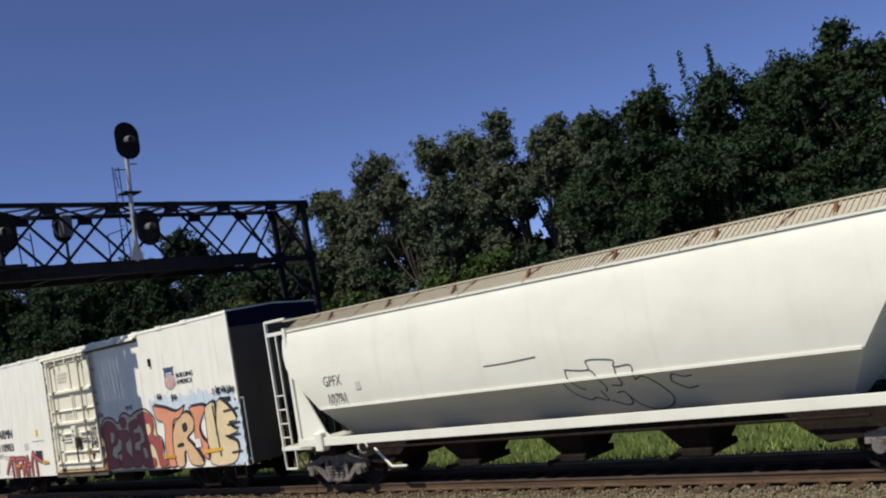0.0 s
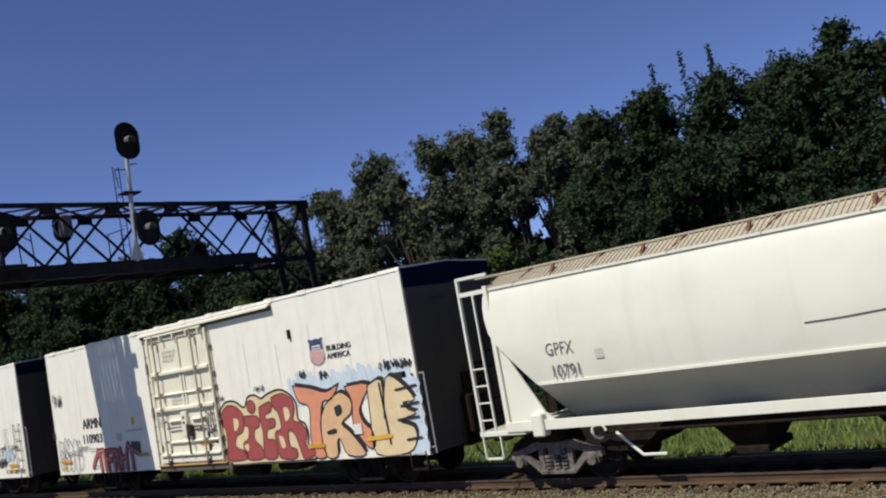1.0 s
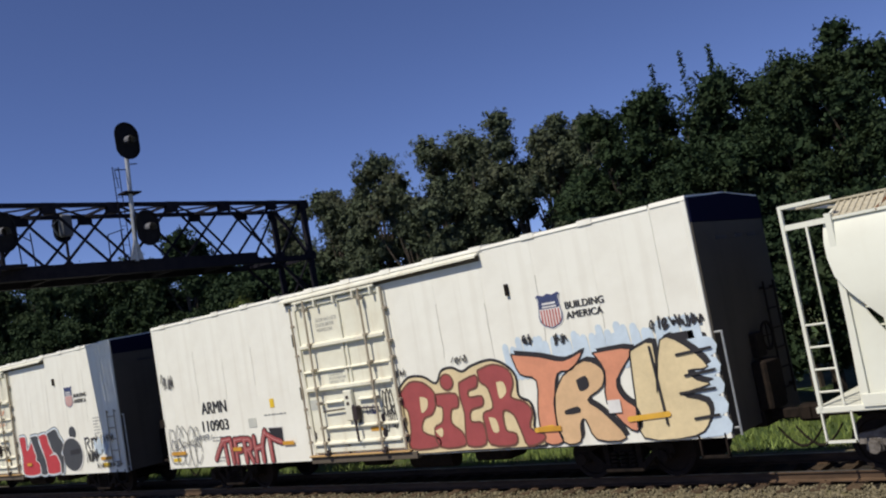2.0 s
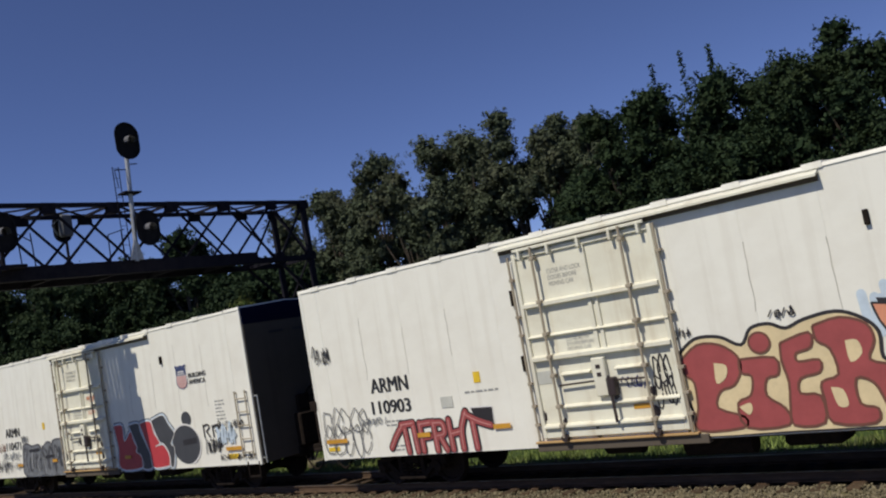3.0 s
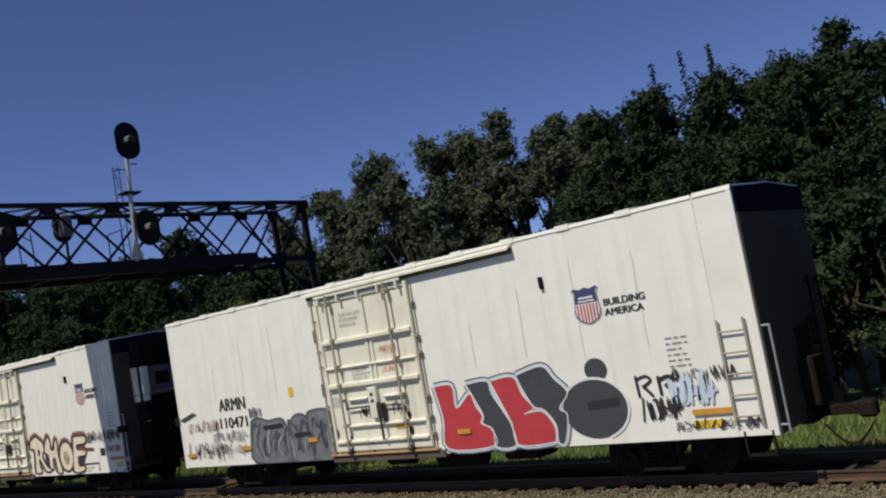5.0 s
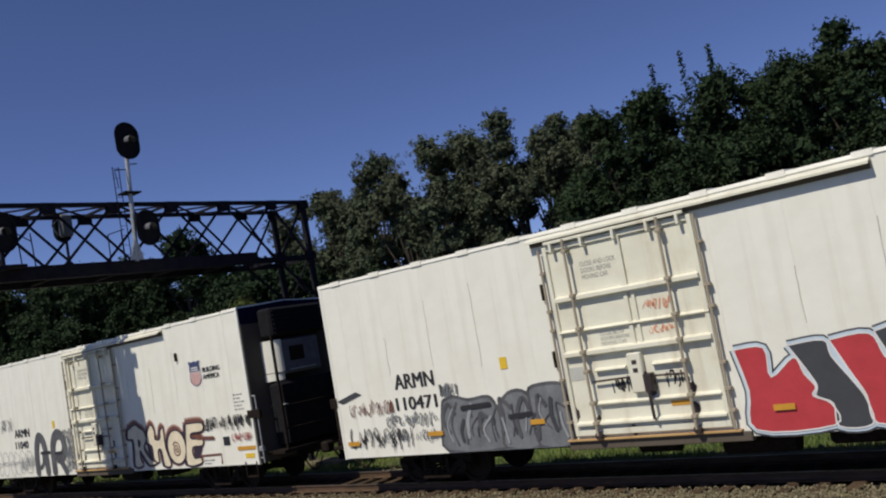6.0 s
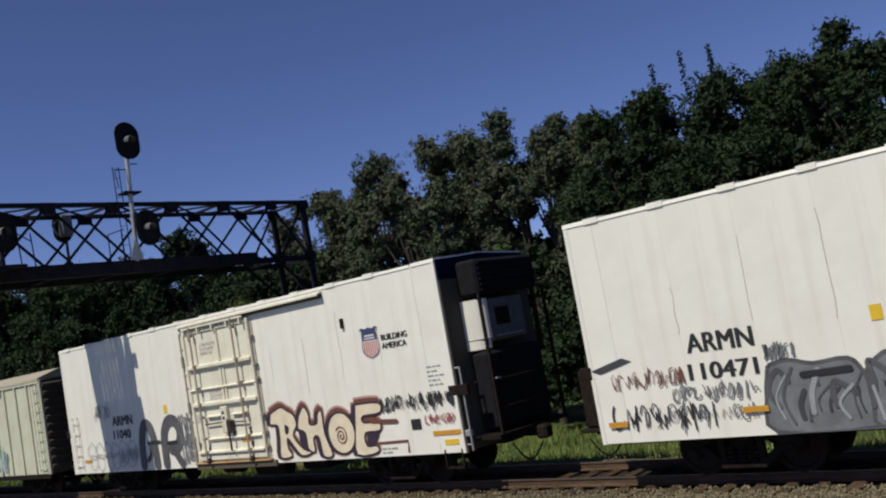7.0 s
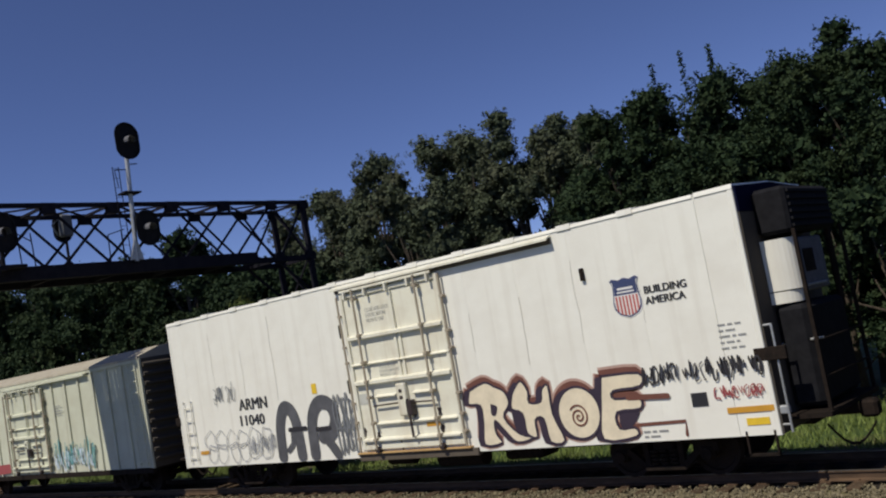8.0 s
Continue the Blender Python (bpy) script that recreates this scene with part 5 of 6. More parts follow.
for pts in ([(1.76, 2.08), (1.97, 2.02), (1.93, 1.82), (1.74, 1.73)], [(3.98, 2.20), (4.16, 2.19), (4.20, 1.98), (4.0, 1.86)], [(2.06, 1.30), (2.26, 1.36), (2.28, 1.24), (2.2, 1.16)], [(3.62, 1.5), (3.80, 1.45), (3.84, 1.2), (3.68, 1.2)]):
    spray_letter(car_a, pts, YELLOWSPRAY, 5, None, 0, 3)
for pts, mt in (([(4.48, 2.72), (5.16, 2.6), (5.7, 2.46), (6.17, 2.58), (5.88, 2.27), (5.53, 2.22), (5.37, 1.76), (5.3, 1.24), (5.38, .9), (4.96, .9), (4.89, 1.44), (5.0, 2.13), (4.62, 2.3)], ORANGESPRAY),
                ([(5.63, 2.16), (6.18, 2.41), (6.56, 2.2), (6.48, 1.88), (6.11, 1.66), (6.38, 1.43), (6.8, .9), (6.16, .9), (5.98, 1.29), (5.85, 1.21), (5.78, .88), (5.38, .9), (5.31, 1.5), (5.39, 1.84)], TANSPRAY),
                ([(6.4, 2.53), (7.24, 2.51), (6.82, 1.97), (6.89, 1.64), (7.14, 1.42), (7.17, 1.09), (6.92, 1.05), (6.52, 1.58), (6.6, 2.16)], ORANGESPRAY),
                ([(7.2, 2.47), (7.70, 2.56), (7.60, 1.67), (7.85, 2.6), (8.29, 2.47), (8.66, 2.04), (8.28, 2.0), (8.42, 1.83), (8.64, 1.73), (8.09, 1.59), (8.50, 1.44), (8.52, 1.13), (8.19, .86), (7.17, .88), (7.14, 1.62)], YELLOWSPRAY)):
    spray_letter(car_a, [(x + .08, z + .07) for x, z in pts], DARKSPRAY, 2, None, 0, 3)
    spray_letter(car_a, pts, mt, 3.5, DARKSPRAY, .035, 3, "salmon and tan sprayed letter with a black shadow")
spray_letter(car_a, [(7.96, 2.68), (8.73, 2.62), (8.78, 1.87), (8.78, 1.33), (8.72, .93), (8.3, .84), (8.6, 1.43), (8.49, 2.14)], DARKSPRAY, 1.6, None, 0, 3, "black sprayed shadow")
spray_letter(car_a, [(5.93, 2.06), (6.16, 2.12), (6.2, 1.92), (5.98, 1.84)], DARKSPRAY, 5, None, 0, 3)
spray_letter(car_a, [(5.55, 1.50), (5.86, 1.56), (5.9, 1.44), (5.55, 1.42)], DARKSPRAY, 5, None, 0, 2)
for xa, xb, za, zb in ((8.12, 8.78, 2.30, 2.36), (8.22, 8.78, 1.92, 1.98), (8.06, 8.72, 1.62, 1.66), (8.25, 8.70, 1.16, 1.20), (7.62, 7.70, 2.5, 1.1)):
    cut_line = Shape()
    ribbon(cut_line, [(xa, za), (xb, zb)], .05, SIDE - .040)
    part("sprayed_cut", cut_line, DARKSPRAY, car_a)
for xa, xb, zz in ((4.80, 5.2, 1.16), (6.95, 7.75, 1.24)):
    gold = Shape()
    ribbon(gold, [(xa, zz), (xb, zz + .04)], .10, SIDE - .0415)
    part("sprayed_glint", gold, GOLDSPRAY, car_a)
plate(car_a, "route_sticker", 6.55, 6.82, 1.38, 1.62, SHIELDWHITE, SIDE - .044)
scribble(car_a, "sprayed_tag", 7.7, 8.75, 2.78, 3.0, 5, DARKSPRAY, 31, .05)
scribble(car_a, "sprayed_tag", 4.85, 5.08, 2.88, 3.08, 1, DARKSPRAY, 32, .05)
scribble(car_a, "sprayed_tag", 5.58, 5.9, 2.76, 2.98, 1, DARKSPRAY, 38, .05)
scribble(car_a, "sprayed_tag", 1.1, 1.45, 2.55, 2.75, 2, DARKSPRAY, 37, .03)
scribble(car_a, "sprayed_tag", 2.85, 3.3, 2.68, 2.85, 2, DARKSPRAY, 39, .03)
strokes = [[(-6.40, 1.0), (-6.2, 1.25), (-5.95, 1.50)], [(-6.0, 1.50), (-5.62, 1.52)], [(-5.9, 1.4), (-5.86, .88)], [(-5.62, 1.45), (-5.58, .88)],
           [(-5.40, .88), (-5.42, 1.5)], [(-5.40, 1.48), (-5.10, 1.5)], [(-5.38, 1.18), (-5.14, 1.2)],
           [(-4.98, .88), (-5.0, 1.5)], [(-4.98, 1.48), (-4.74, 1.46), (-4.72, 1.24), (-4.94, 1.2)], [(-4.84, 1.16), (-4.70, .88)],
           [(-4.52, .88), (-4.54, 1.52)], [(-4.50, 1.22), (-4.24, 1.26)], [(-4.22, .88), (-4.2, 1.3), (-4.02, 1.66)],
           [(-4.06, 1.62), (-3.72, 1.45), (-3.38, 1.34)], [(-3.86, 1.44), (-3.84, .88)]]
for q, line in enumerate(strokes):
    for mt, wd, dy in ((DARKSPRAY, .20, 0), (REDSPRAY, .14, .008), (PINKSPRAY, .025, .016)):
        st = Shape()
        ribbon(st, smooth_line(line, 5), wd, SIDE - .014 - dy - .0004 * q)
        part("sprayed_stroke", on_sheet(st), mt, car_a, "pinkish highlight" if mt is PINKSPRAY else "dull red sprayed stroke" if mt is REDSPRAY else "black sprayed outline")
spray_letter(car_a, [(-3.88, 1.74), (-3.27, 1.72), (-3.29, 1.34), (-3.78, 1.44)], DARKSPRAY, 1, SHIELDWHITE, .03, 1, "black sprayed block with a white edge")
bubbles(car_a, -8.65, -7.0, .92, 2.0, 10, SMOKE, 33)
scribble(car_a, "sprayed_tag", -8.68, -8.05, 3.12, 3.62, 3, DARKSPRAY, 34, .035)
scribble(car_a, "sprayed_tag", -7.3, -6.4, 1.55, 1.72, 3, GREYSPRAY, 35)
small_print(car_a, -6.45, 1.62, 2, (.55, .5), GREYINK)
small_print(car_a, -6.45, 1.05, 2, (.5, .55), GREYINK)
small_print(car_a, -3.95, 2.08, 1, (.95,), GREYINK)
lettering(car_a, "door_notice", "CLOSE AND LOCK\nDOORS BEFORE\nMOVING CAR", -1.28, 3.92, .78, .34, GREYINK, SIDE - .050)
lettering(car_a, "door_notice", "CLOSE BOTH\nDOORS BEFORE\nMOVING CAR", -1.12, 2.64, .62, .25, GREYINK, SIDE - .050)
bubbles(car_a, .60, 1.0, 1.45, 2.30, 6, DARKSPRAY, 36, .03, SIDE - .052)
scribble(car_a, "sprayed_tag", -.1, .45, 1.78, 2.02, 3, BLUETAG, 76, .03, SIDE - .052)

car_b = reefer("refrigerator_car", -49.86, dict(label="white refrigerator boxcar with red, black and grey sprayed shapes", door=(-2.05, 1.13), rail=(-2.38, 4.14)))
CARS.append((car_b, -49.86))
lettering(car_b, "reporting_mark", "ARMN", -6.75, 2.30, 1.20, .33, BLACKINK, heavy=.016)
lettering(car_b, "car_number", "110471", -6.80, 1.82, 1.24, .29, BLACKINK, heavy=.016)
shield(car_b, 5.64, 3.72, .54, .62)
lettering(car_b, "slogan", "BUILDING\nAMERICA", 6.00, 3.18, .88, .32, BLACKINK, heavy=.008)
plate(car_b, "warning_sticker", -3.64, -3.46, 2.45, 2.69, YELLOWTAPE)
for x0, x1, z in ((-5.95, -5.5, 1.20), (-3.1, -2.75, 1.28), (7.38, 8.12, 1.22), (-8.6, -8.2, 1.1), (1.88, 2.24, 1.20)):
    plate(car_b, "reflector", x0, x1, z, z + .10, AMBERTAPE, SIDE - .044)
plate(car_b, "sill_sticker", 7.35, 7.9, .98, 1.12, YELLOWTAPE)
edge, halo = Shape(), Shape()
pieces = [
    (BRIGHTRED, [(1.38, 2.26), (1.9, 2.24), (1.93, 1.75), (2.36, 2.03), (2.48, 1.75), (2.62, 1.53), (2.55, 1.39), (2.81, 1.24), (2.79, .90), (1.51, .90), (1.51, 1.55)]),
    (DARKGREY, [(2.30, 2.23), (2.88, 2.25), (2.96, 1.98), (3.22, 1.54), (3.35, 1.26), (3.36, .88), (2.86, .88), (2.84, 1.24), (2.60, 1.38), (2.64, 1.56), (2.47, 1.92)]),
    (BRIGHTRED, [(2.97, 2.24), (3.58, 2.27), (3.74, 1.9), (3.97, 1.60), (3.70, 1.5), (4.15, 1.53), (4.39, 1.25), (4.39, .99), (4.25, .89), (3.44, .89), (3.36, 1.33), (3.19, 1.72)]),
    (DARKGREY, [(3.66, 2.29), (4.33, 2.41), (4.59, 2.13), (4.84, 1.84), (4.59, 1.55), (4.75, 1.41), (4.60, .90), (4.43, .90), (4.44, 1.24), (4.21, 1.55), (3.98, 1.63), (3.79, 1.96)])]
pieces = [(mt, [tuple(p) for p in smooth_line(list(pts) + [pts[0]], 4)][:-1]) for mt, pts in pieces]
for q, (mt, pts) in enumerate(pieces):
    ring = [tuple(p) for p in pts] + [pts[0]]
    ribbon(halo, ring, .17, SIDE - .005 - .0004 * q, 0)
    ribbon(edge, ring, .11, SIDE - .008 - .0006 * q, 0)
part("sprayed_halo", halo, DARKGREY, car_b, "thin dark sprayed outline")
part("sprayed_edge", edge, SKYSPRAY, car_b, "pale sprayed outline")
for q, (mt, pts) in enumerate(pieces):
    part("sprayed_shape", flat(Shape(), pts, SIDE - .014 - .001 * q), mt, car_b, "red sprayed letter shape" if mt is BRIGHTRED else "dark grey sprayed letter shape")
    inner = Shape()
    ribbon(inner, [tuple(p) for p in pts] + [pts[0]], .025, SIDE - .020 - .0006 * q, 0)
    part("sprayed_outline", inner, SHIELDWHITE, car_b)
ball = flat(Shape(), [(5.39 + math.cos(a) * .72, 1.48 + math.sin(a) * .56) for a in np.linspace(0, 2 * math.pi, 28, endpoint=False)], SIDE - .012)
ball2 = flat(Shape(), [(5.56 + math.cos(a) * .25, 2.21 + math.sin(a) * .22) for a in np.linspace(0, 2 * math.pi, 18, endpoint=False)], SIDE - .013)
part("sprayed_ball", ball, DARKGREY, car_b, "round dark grey sprayed shape")
part("sprayed_ball", ball2, DARKGREY, car_b)
hl = Shape()
ribbon(hl, [(5.39 + math.cos(a) * .74, 1.48 + math.sin(a) * .58) for a in np.linspace(-1.2, 2.4, 24)], .05, SIDE - .018)
part("sprayed_highlight", hl, SHIELDWHITE, car_b)
bb = flat(Shape(), [(5.25, 1.62), (5.95, 1.66), (5.95, 1.50), (5.25, 1.46)], SIDE - .018)
part("sprayed_bar", bb, DARKSPRAY, car_b)
spray_forms(car_b, "sprayed_tag", 6.3, 7.2, 1.62, 2.0, 2, .06, [(DARKSPRAY, 0)], 4)
scribble(car_b, "sprayed_tag", 6.4, 7.2, 1.15, 1.60, 4, DARKSPRAY, 51, .045)
scribble(car_b, "sprayed_tag", 7.0, 7.9, 1.40, 2.0, 4, SKYSPRAY, 52, .09)
scribble(car_b, "sprayed_tag", 7.1, 8.3, 1.75, 2.05, 5, DARKSPRAY, 53, .035)
scribble(car_b, "sprayed_tag", 7.0, 8.6, .95, 1.15, 6, DARKSPRAY, 54, .03)
small_print(car_b, 7.1, 2.62, 6, (.42, .5, .3, .4), GREYINK, .10, .03)
side_ladder(car_b, 8.15, 8.62, 1.0, 2.80, 5, RODPAINT)
for q, pts in enumerate(([(-5.39, 1.94), (-5.05, 2.0), (-4.65, 1.9), (-4.11, 1.93), (-3.92, 1.69), (-3.78, 1.2), (-3.80, .84), (-5.44, .84), (-5.52, 1.39)],
                         [(-3.88, 1.70), (-3.58, 1.95), (-3.21, 1.97), (-3.0, 1.7), (-2.96, .84), (-3.82, .84), (-3.86, 1.2)],
                         [(-3.05, 1.98), (-2.89, 2.04), (-2.47, 2.06), (-2.2, 1.98), (-2.14, 1.59), (-2.16, .84), (-2.98, .84)])):
    spray_letter(car_b, pts, GREYSPRAY, 1.5 + .5 * q, SMOKE, .07, 3, "smoky grey sprayed letter")
rg = random.Random(23)
for q in range(26):
    xa = -5.36 + q * .122
    st = Shape()
    base_z, top_z = .92 + rg.uniform(0, .35), 1.45 + rg.uniform(0, .42)
    line = [(xa + rg.uniform(-.06, .06), base_z), (xa + rg.uniform(-.12, .12), (base_z + top_z) / 2), (xa + rg.uniform(-.05, .2), top_z)]
    if q % 4 == 0:
        line.append((xa + rg.uniform(.2, .34), top_z - .2))
    ribbon(st, smooth_line(line), rg.choice((.03, .05, .09)), SIDE - .022 - .0005 * q)
    part("sprayed_streak", st, (SMOKE, GREYLIGHT, SMOKE, DARKGREY)[q % 4], car_b)
for xa, xb, zz, wd in ((-4.85, -4.10, 1.74, .10), (-3.60, -3.05, 1.47, .10)):
    dk = Shape()
    ribbon(dk, [(xa, zz), (xb, zz + .03)], wd, SIDE - .036)
    part("sprayed_bar", dk, DARKSPRAY, car_b)
scribble(car_b, "sprayed_tag", -8.5, -6.4, .95, 1.5, 7, DARKSPRAY, 55, .04)
scribble(car_b, "sprayed_tag", -7.6, -5.7, 1.1, 1.4, 8, GREYSPRAY, 72, .025)
scribble(car_b, "sprayed_tag", -8.4, -6.9, 1.75, 2.1, 6, BROWNSPRAY, 56, .03)
scribble(car_b, "sprayed_tag", -7.2, -5.6, 1.45, 1.75, 7, GREYSPRAY, 58, .035)
scribble(car_b, "sprayed_tag", -5.4, -4.9, 2.0, 2.3, 4, GREYSPRAY, 59, .05)
part("sprayed_smear", flat(Shape(), [(-8.8, 2.18), (-8.1, 2.36), (-7.9, 2.28), (-8.6, 2.10)], SIDE - .012), DARKGREY, car_b)
lettering(car_b, "door_notice", "CLOSE AND LOCK\nDOORS BEFORE\nMOVING CAR", -1.28, 3.92, .78, .34, GREYINK, SIDE - .050)
lettering(car_b, "door_notice", "CLOSE BOTH\nDOORS BEFORE\nMOVING CAR", -1.12, 2.64, .62, .25, GREYINK, SIDE - .050)
scribble(car_b, "sprayed_tag", -1.1, -.35, 1.72, 2.0, 4, DARKSPRAY, 71, .04, SIDE - .052)
scribble(car_b, "sprayed_tag", .05, .5, 1.75, 2.05, 3, DARKSPRAY, 73, .035, SIDE - .052)
scribble(car_b, "sprayed_tag", -.15, .45, 3.15, 3.35, 4, ORANGESPRAY, 74, .03, SIDE - .052)
scribble(car_b, "sprayed_tag", -.1, .4, 2.72, 2.88, 3, ORANGESPRAY, 75, .025, SIDE - .052)

car_c = reefer("refrigerator_car", -70.96, dict(label="white refrigerator boxcar with cream sprayed letters and an open machinery end", door=(-1.13, 2.04), rail=(-1.34, 5.08), unit=True))
CARS.append((car_c, -70.96))
lettering(car_c, "reporting_mark", "ARMN", -5.85, 2.26, 1.22, .30, BLACKINK, heavy=.016)
lettering(car_c, "car_number", "11040", -5.88, 1.84, 1.05, .28, BLACKINK, heavy=.016)
shield(car_c, 6.48, 3.76, .54, .64)
lettering(car_c, "slogan", "BUILDING\nAMERICA", 6.85, 3.26, .84, .33, BLACKINK, heavy=.008)
plate(car_c, "warning_sticker", -2.75, -2.57, 2.45, 2.70, YELLOWTAPE)
plate(car_c, "reflector", 7.98, 8.80, 1.20, 1.30, AMBERTAPE, SIDE - .012)
plate(car_c, "sill_sticker", 8.28, 8.68, .98, 1.10, YELLOWTAPE)
plate(car_c, "reflector", -8.0, -7.55, 1.15, 1.25, AMBERTAPE, SIDE - .012)
plate(car_c, "notice_panel", 7.36, 7.66, 1.36, 1.60, BLACKINK)
CREAM_FORMS = (
    [(2.34, 2.08), (2.78, 2.22), (3.02, 2.12), (3.27, 1.99), (3.34, 1.73), (3.15, 1.47), (3.47, 1.12), (3.82, 1.02), (3.39, .94), (3.11, 1.2), (2.9, 1.42), (2.88, 1.15), (2.99, .95), (2.53, .93), (2.58, 1.38), (2.58, 1.75), (2.27, 1.8)],
    [(3.46, 1.93), (3.71, 2.17), (3.87, 1.95), (3.85, 1.72), (4.14, 1.72), (4.21, 1.95), (4.38, 2.01), (4.38, 1.45), (4.56, .92), (4.21, .91), (4.14, 1.37), (3.93, 1.36), (3.91, 1.02), (3.67, 1.11), (3.64, 1.51), (3.38, 1.63)],
    [(4.99 + .48 * math.cos(a), 1.43 + .50 * math.sin(a)) for a in np.linspace(0, 6.0, 20)],
    [(5.62, 2.07), (6.42, 2.06), (6.42, 1.82), (5.84, 1.78), (5.83, 1.63), (6.34, 1.61), (6.33, 1.41), (5.83, 1.38), (5.83, 1.08), (6.15, 1.08), (6.15, .91), (5.44, .89), (5.50, 1.5)])
for q, pts in enumerate(CREAM_FORMS):
    haze, rim = Shape(), Shape()
    loop = [tuple(p) for p in smooth_line(list(pts) + [pts[0]], 3)]
    ribbon(haze, [(x - .05, z + .05) for x, z in loop], .24, SIDE - .006 - .0004 * q, 0)
    ribbon(rim, [(x - .05, z + .04) for x, z in loop], .16, SIDE - .009 - .0004 * q, 0)
    part("sprayed_haze", on_sheet(haze), HAZE, car_c, "pinkish brown overspray")
    part("sprayed_rim", on_sheet(rim), BROWNSPRAY, car_c)
    spray_letter(car_c, [(x - .15, z - .01) for x, z in pts], DARKPURPLE, 1.8 + .1 * q, None, 0, 3)
    spray_letter(car_c, pts, CREAMSPRAY, 4 + .2 * q, DARKPURPLE, .05, 3, "cream sprayed letter edged in dark purple")
spray_letter(car_c, [(2.86, 1.77), (3.02, 1.70), (2.94, 1.52), (2.84, 1.56)], DARKPURPLE, 6, None, 0, 3)
for pts in ([(3.36, 1.62), (3.62, 1.5), (3.62, 1.1), (3.4, 1.2)], [(5.3, 1.86), (5.6, 1.84), (5.54, 1.60), (5.42, 1.64)], [(5.86, 1.36), (6.3, 1.40), (6.12, 1.12), (5.86, 1.10)]):
    spray_letter(car_c, pts, DARKPURPLE, 2.2, None, 0, 3)
spiral = Shape()
ribbon(spiral, [(4.98 + math.cos(a) * .0145 * a, 1.36 + math.sin(a) * .0155 * a) for a in np.linspace(1, 15, 60)], .034, SIDE - .036)
part("sprayed_spiral", spiral, BROWNSPRAY, car_c)
cream = Shape()
ribbon(cream, [(6.12, 1.63), (6.92, 1.60)], .10, SIDE - .030)
ribbon(cream, [(6.22, 1.12), (7.17, 1.13), (7.15, .89)], .06, SIDE - .0146)
part("sprayed_trail", on_sheet(cream), BROWNSPRAY, car_c)
scribble(car_c, "sprayed_tag", 6.5, 8.75, 1.80, 2.18, 13, DARKSPRAY, 61, .042)
scribble(car_c, "sprayed_tag", 7.8, 8.7, 1.45, 1.70, 5, REDSPRAY, 62, .03)
small_print(car_c, 8.1, 2.72, 5, (.42, .3, .5, .35), GREYINK, .10, .03)
small_print(car_c, 6.3, 1.0, 2, (.55, .4), GREYINK)
for q, (line, wd) in enumerate((([(-4.28, .95), (-4.22, 1.7), (-4.0, 2.15), (-3.72, 2.12), (-3.55, 1.75), (-3.50, .95)], .36), ([(-4.0, 1.1), (-3.8, 1.25), (-3.75, 1.5)], .16),
                                 ([(-2.98, .95), (-2.92, 1.8), (-2.6, 2.2), (-2.2, 2.15), (-2.05, 1.8), (-2.25, 1.45), (-2.6, 1.38)], .36), ([(-2.5, 1.35), (-2.3, 1.15), (-2.12, .92)], .28))):
    form = Shape()
    ribbon(form, smooth_line(line), wd, SIDE - .016 - .001 * q)
    part("sprayed_form", on_sheet(form), SMOKE, car_c, "smoky dark grey sprayed form")
for xa, xb, zz in ((-3.85, -3.2, 1.62), (-2.77, -2.28, 1.57)):
    dk = Shape()
    ribbon(dk, [(xa, zz), (xb, zz + .01)], .11, SIDE - .024)
    part("sprayed_bar", dk, DARKSPRAY, car_c)
scribble(car_c, "sprayed_tag", -7.0, -5.9, 2.45, 3.0, 3, GREYSPRAY, 63, .035)
bubbles(car_c, -7.6, -4.6, .92, 1.75, 12, GREYLIGHT, 64, .022)
scribble(car_c, "sprayed_tag", -5.6, -4.5, 1.0, 1.6, 6, GREYLIGHT, 66, .03)
bubbles(car_c, -2.0, -1.3, .95, 2.3, 10, GREYSPRAY, 65, .04)
side_ladder(car_c, -8.48, -8.12, .95, 2.72, 5, WHITE)
lettering(car_c, "door_notice", "CLOSE AND LOCK\nDOORS BEFORE\nMOVING CAR", -.36, 3.92, .78, .34, GREYINK, SIDE - .050)
lettering(car_c, "door_notice", "CLOSE BOTH\nDOORS BEFORE\nMOVING CAR", -.20, 2.64, .62, .25, GREYINK, SIDE - .050)


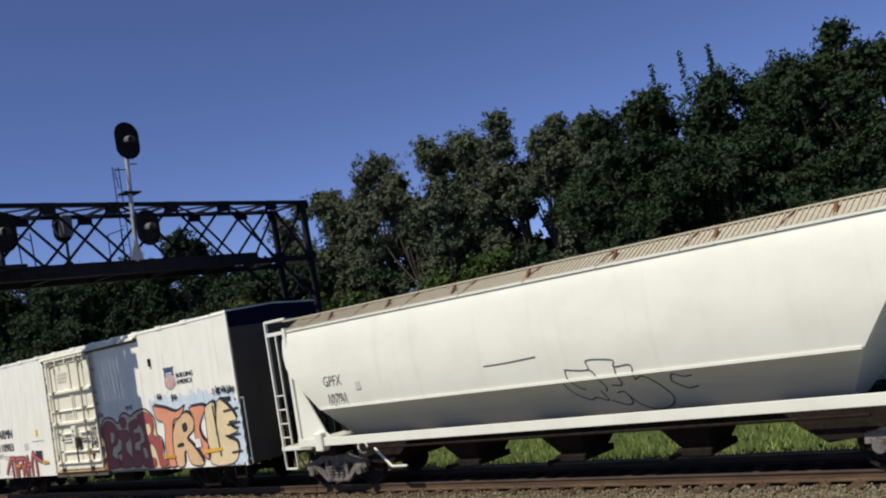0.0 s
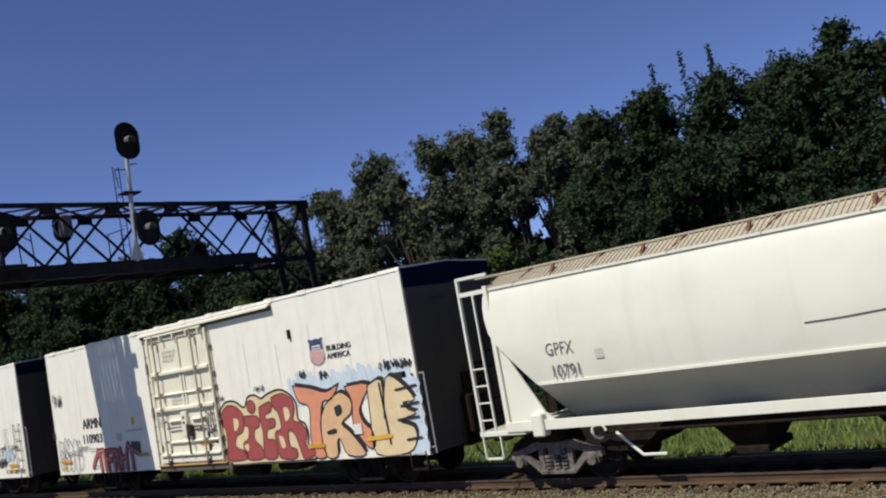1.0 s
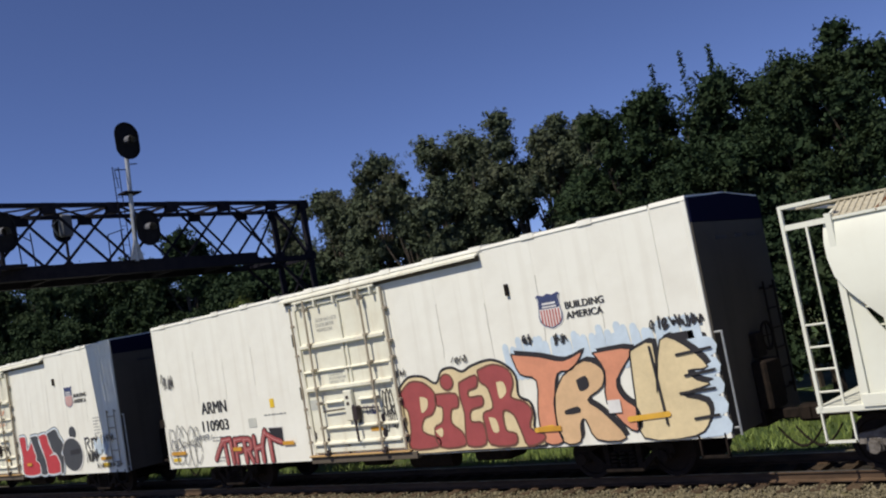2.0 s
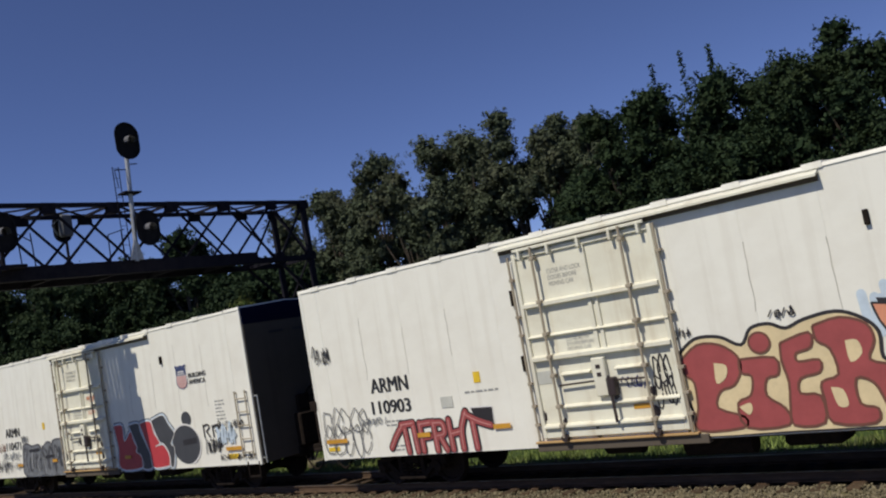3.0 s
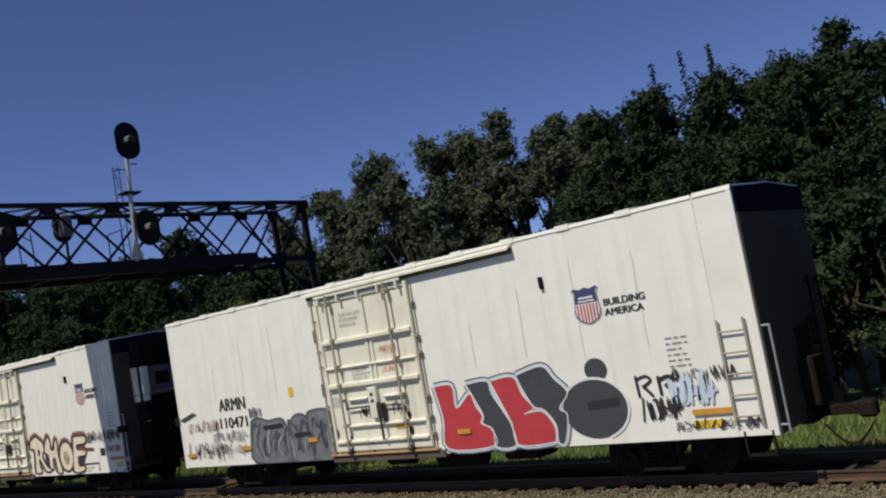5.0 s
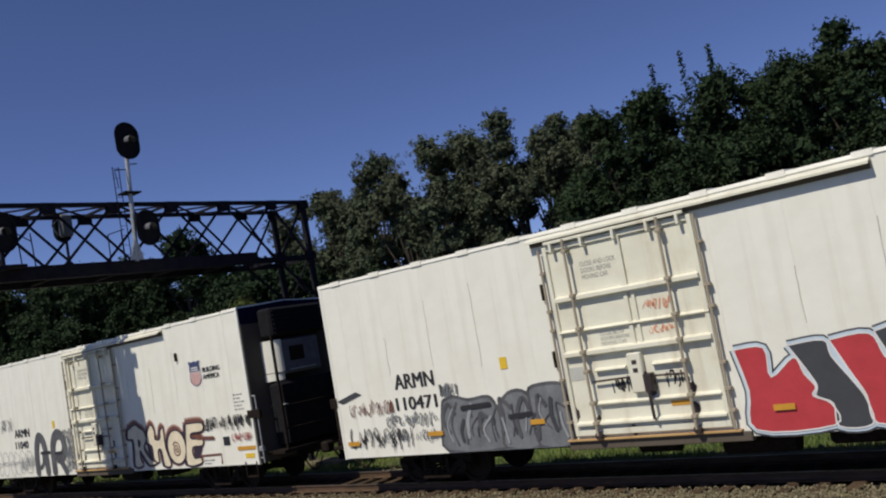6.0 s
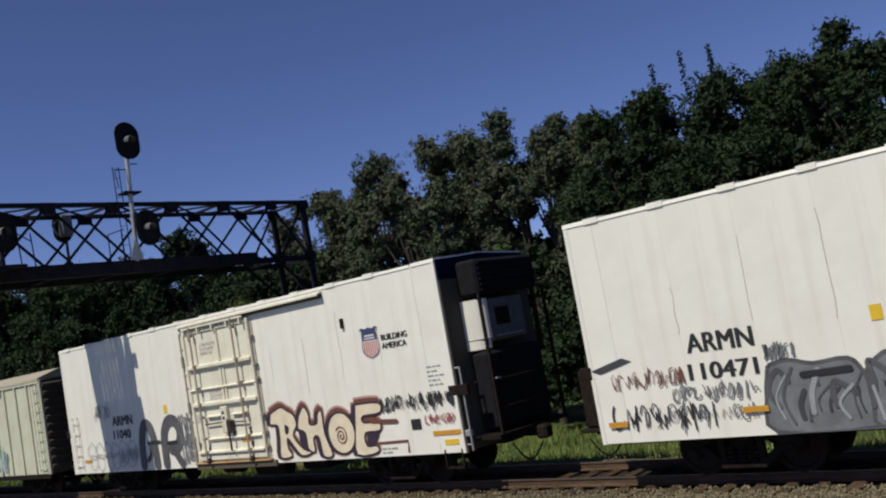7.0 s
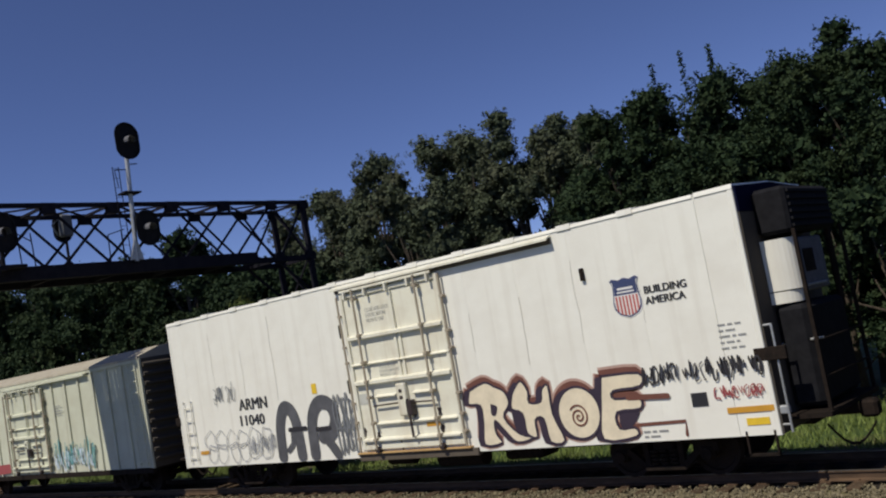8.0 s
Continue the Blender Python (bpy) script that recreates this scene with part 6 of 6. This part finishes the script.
# ---------- older boxcar with corrugated end ----------
def old_boxcar(x):
    half = 7.95
    car = thing("boxcar", pose(x, TRACK_Y, 0), "aged cream boxcar with ribbed sides and a corrugated end", "railway car", "freight train")
    z0, ze, zr = .85, 4.22, 4.52
    prof = [(-1.56, z0), (-1.56, ze), (-.8, zr - .06), (0, zr), (.8, zr - .06), (1.56, ze), (1.56, z0)]
    part("body", Shape().prism(prof, -half + .02, half - .02), WHITE_OLD, car)
    part("roof", Shape().prism([(-1.64, ze - .02), (-1.62, ze + .06), (-.8, zr + .02), (0, zr + .08), (.8, zr + .02), (1.62, ze + .06), (1.64, ze - .02)], -half, half), RUSTROOF, car, "rust-speckled roof")
    part("eave", Shape().box(-half, half, -1.62, -1.56, ze - .12, ze, .01), WHITE_OLD, car)
    post = Shape().prism([(-1.56, z0), (-1.615, z0 + .02), (-1.615, ze - .12), (-1.56, ze - .10)], -.05, .05).mesh("side_post", WHITE_OLD)
    for k in range(17):
        px = -half + .1 + k * (2 * half - .2) / 16
        if not -1.8 < px < 1.35:
            part("side_post", post, None, car, at=pose(px, 0, 0))
    plug_door(car, -1.75, 1.28, .95, 3.92, WHITE_OLD)
    part("door_rail", Shape().box(-1.9, 4.6, SIDE - .12, SIDE + .04, 4.02, 4.10, .01), WHITE_OLD, car)
    part("end_wall", Shape().box(half - .03, half + .02, -1.55, 1.55, z0, ze, .01), ENDPAINT, car, "dark corrugated end wall")
    for k in range(11):
        z = z0 + .18 + k * .29
        part("end_rib", Shape().prism([(half + .02, z), (half + .10, z + .05), (half + .10, z + .12), (half + .02, z + .17)], -1.5, 1.5, 'y'), ENDPAINT, car)
    part("corner_post", Shape().box(half - .12, half + .03, SIDE, SIDE + .08, z0, ze, .01), WHITE_OLD, car)
    side_ladder(car, 7.35, 7.80, .95, 4.1, 9, WHITE_OLD)
    part("side_sill", Shape().box(-half, half, -1.60, -1.45, .70, .87, .01), UNDER, car)
    part("underframe", Shape().box(-half - .2, half + .2, -.35, .35, .72, 1.0, .02).box(-half, half, -1.5, 1.5, .80, .88), UNDER, car)
    scribble(car, "sprayed_tag", 1.6, 4.6, 1.0, 2.0, 7, TEALSPRAY, 81, .07)
    scribble(car, "sprayed_tag", 1.6, 4.4, .95, 1.7, 6, SKYSPRAY, 82, .07)
    rp = Shape()
    ribbon(rp, [(-3.6, 1.1), (-2.2, 1.15)], .35, SIDE - .020)
    part("sprayed_patch", rp, REDSPRAY, car)
    small_print(car, 2.0, 3.2, 4, (.5, .4, .6), GREYINK)
    running_gear(car, (-5.7, 5.7), TRUCKFRAME)
    coupler(car, half + .1, 1)
    coupler(car, -half - .1, -1)
    CARS.append((car, x))
    return car


old_boxcar(-89.60)


# ---------- movement ----------
TRAVEL = [(0.0, 0.0), (0.5, 3.366), (1.0, 6.747), (1.5, 10.577), (1.7, 11.82), (2.8, 19.55), (3.0, 20.84), (3.5, 24.26), (4.0, 28.10), (4.5, 31.53), (4.7, 32.82),
          (5.8, 40.51), (6.0, 41.83), (6.5, 45.68), (7.0, 49.13), (7.5, 52.57), (8.0, 56.01)]


def motions():
    for car, x in CARS:
        walk(car, [(t, pose(x + s, TRACK_Y, 0)) for t, s in TRAVEL])
    ts, ss = [t for t, s in TRAVEL], [s for t, s in TRAVEL]
    for wheel, x in WHEELS:
        rows = []
        for k in range(121):
            t = min(8.0, k / 15)
            rows.append((t, pose(x, 0, WHEEL_R, 0, math.degrees(float(np.interp(t, ts, ss)) / WHEEL_R), 0)))
        walk(wheel, rows)


motions()
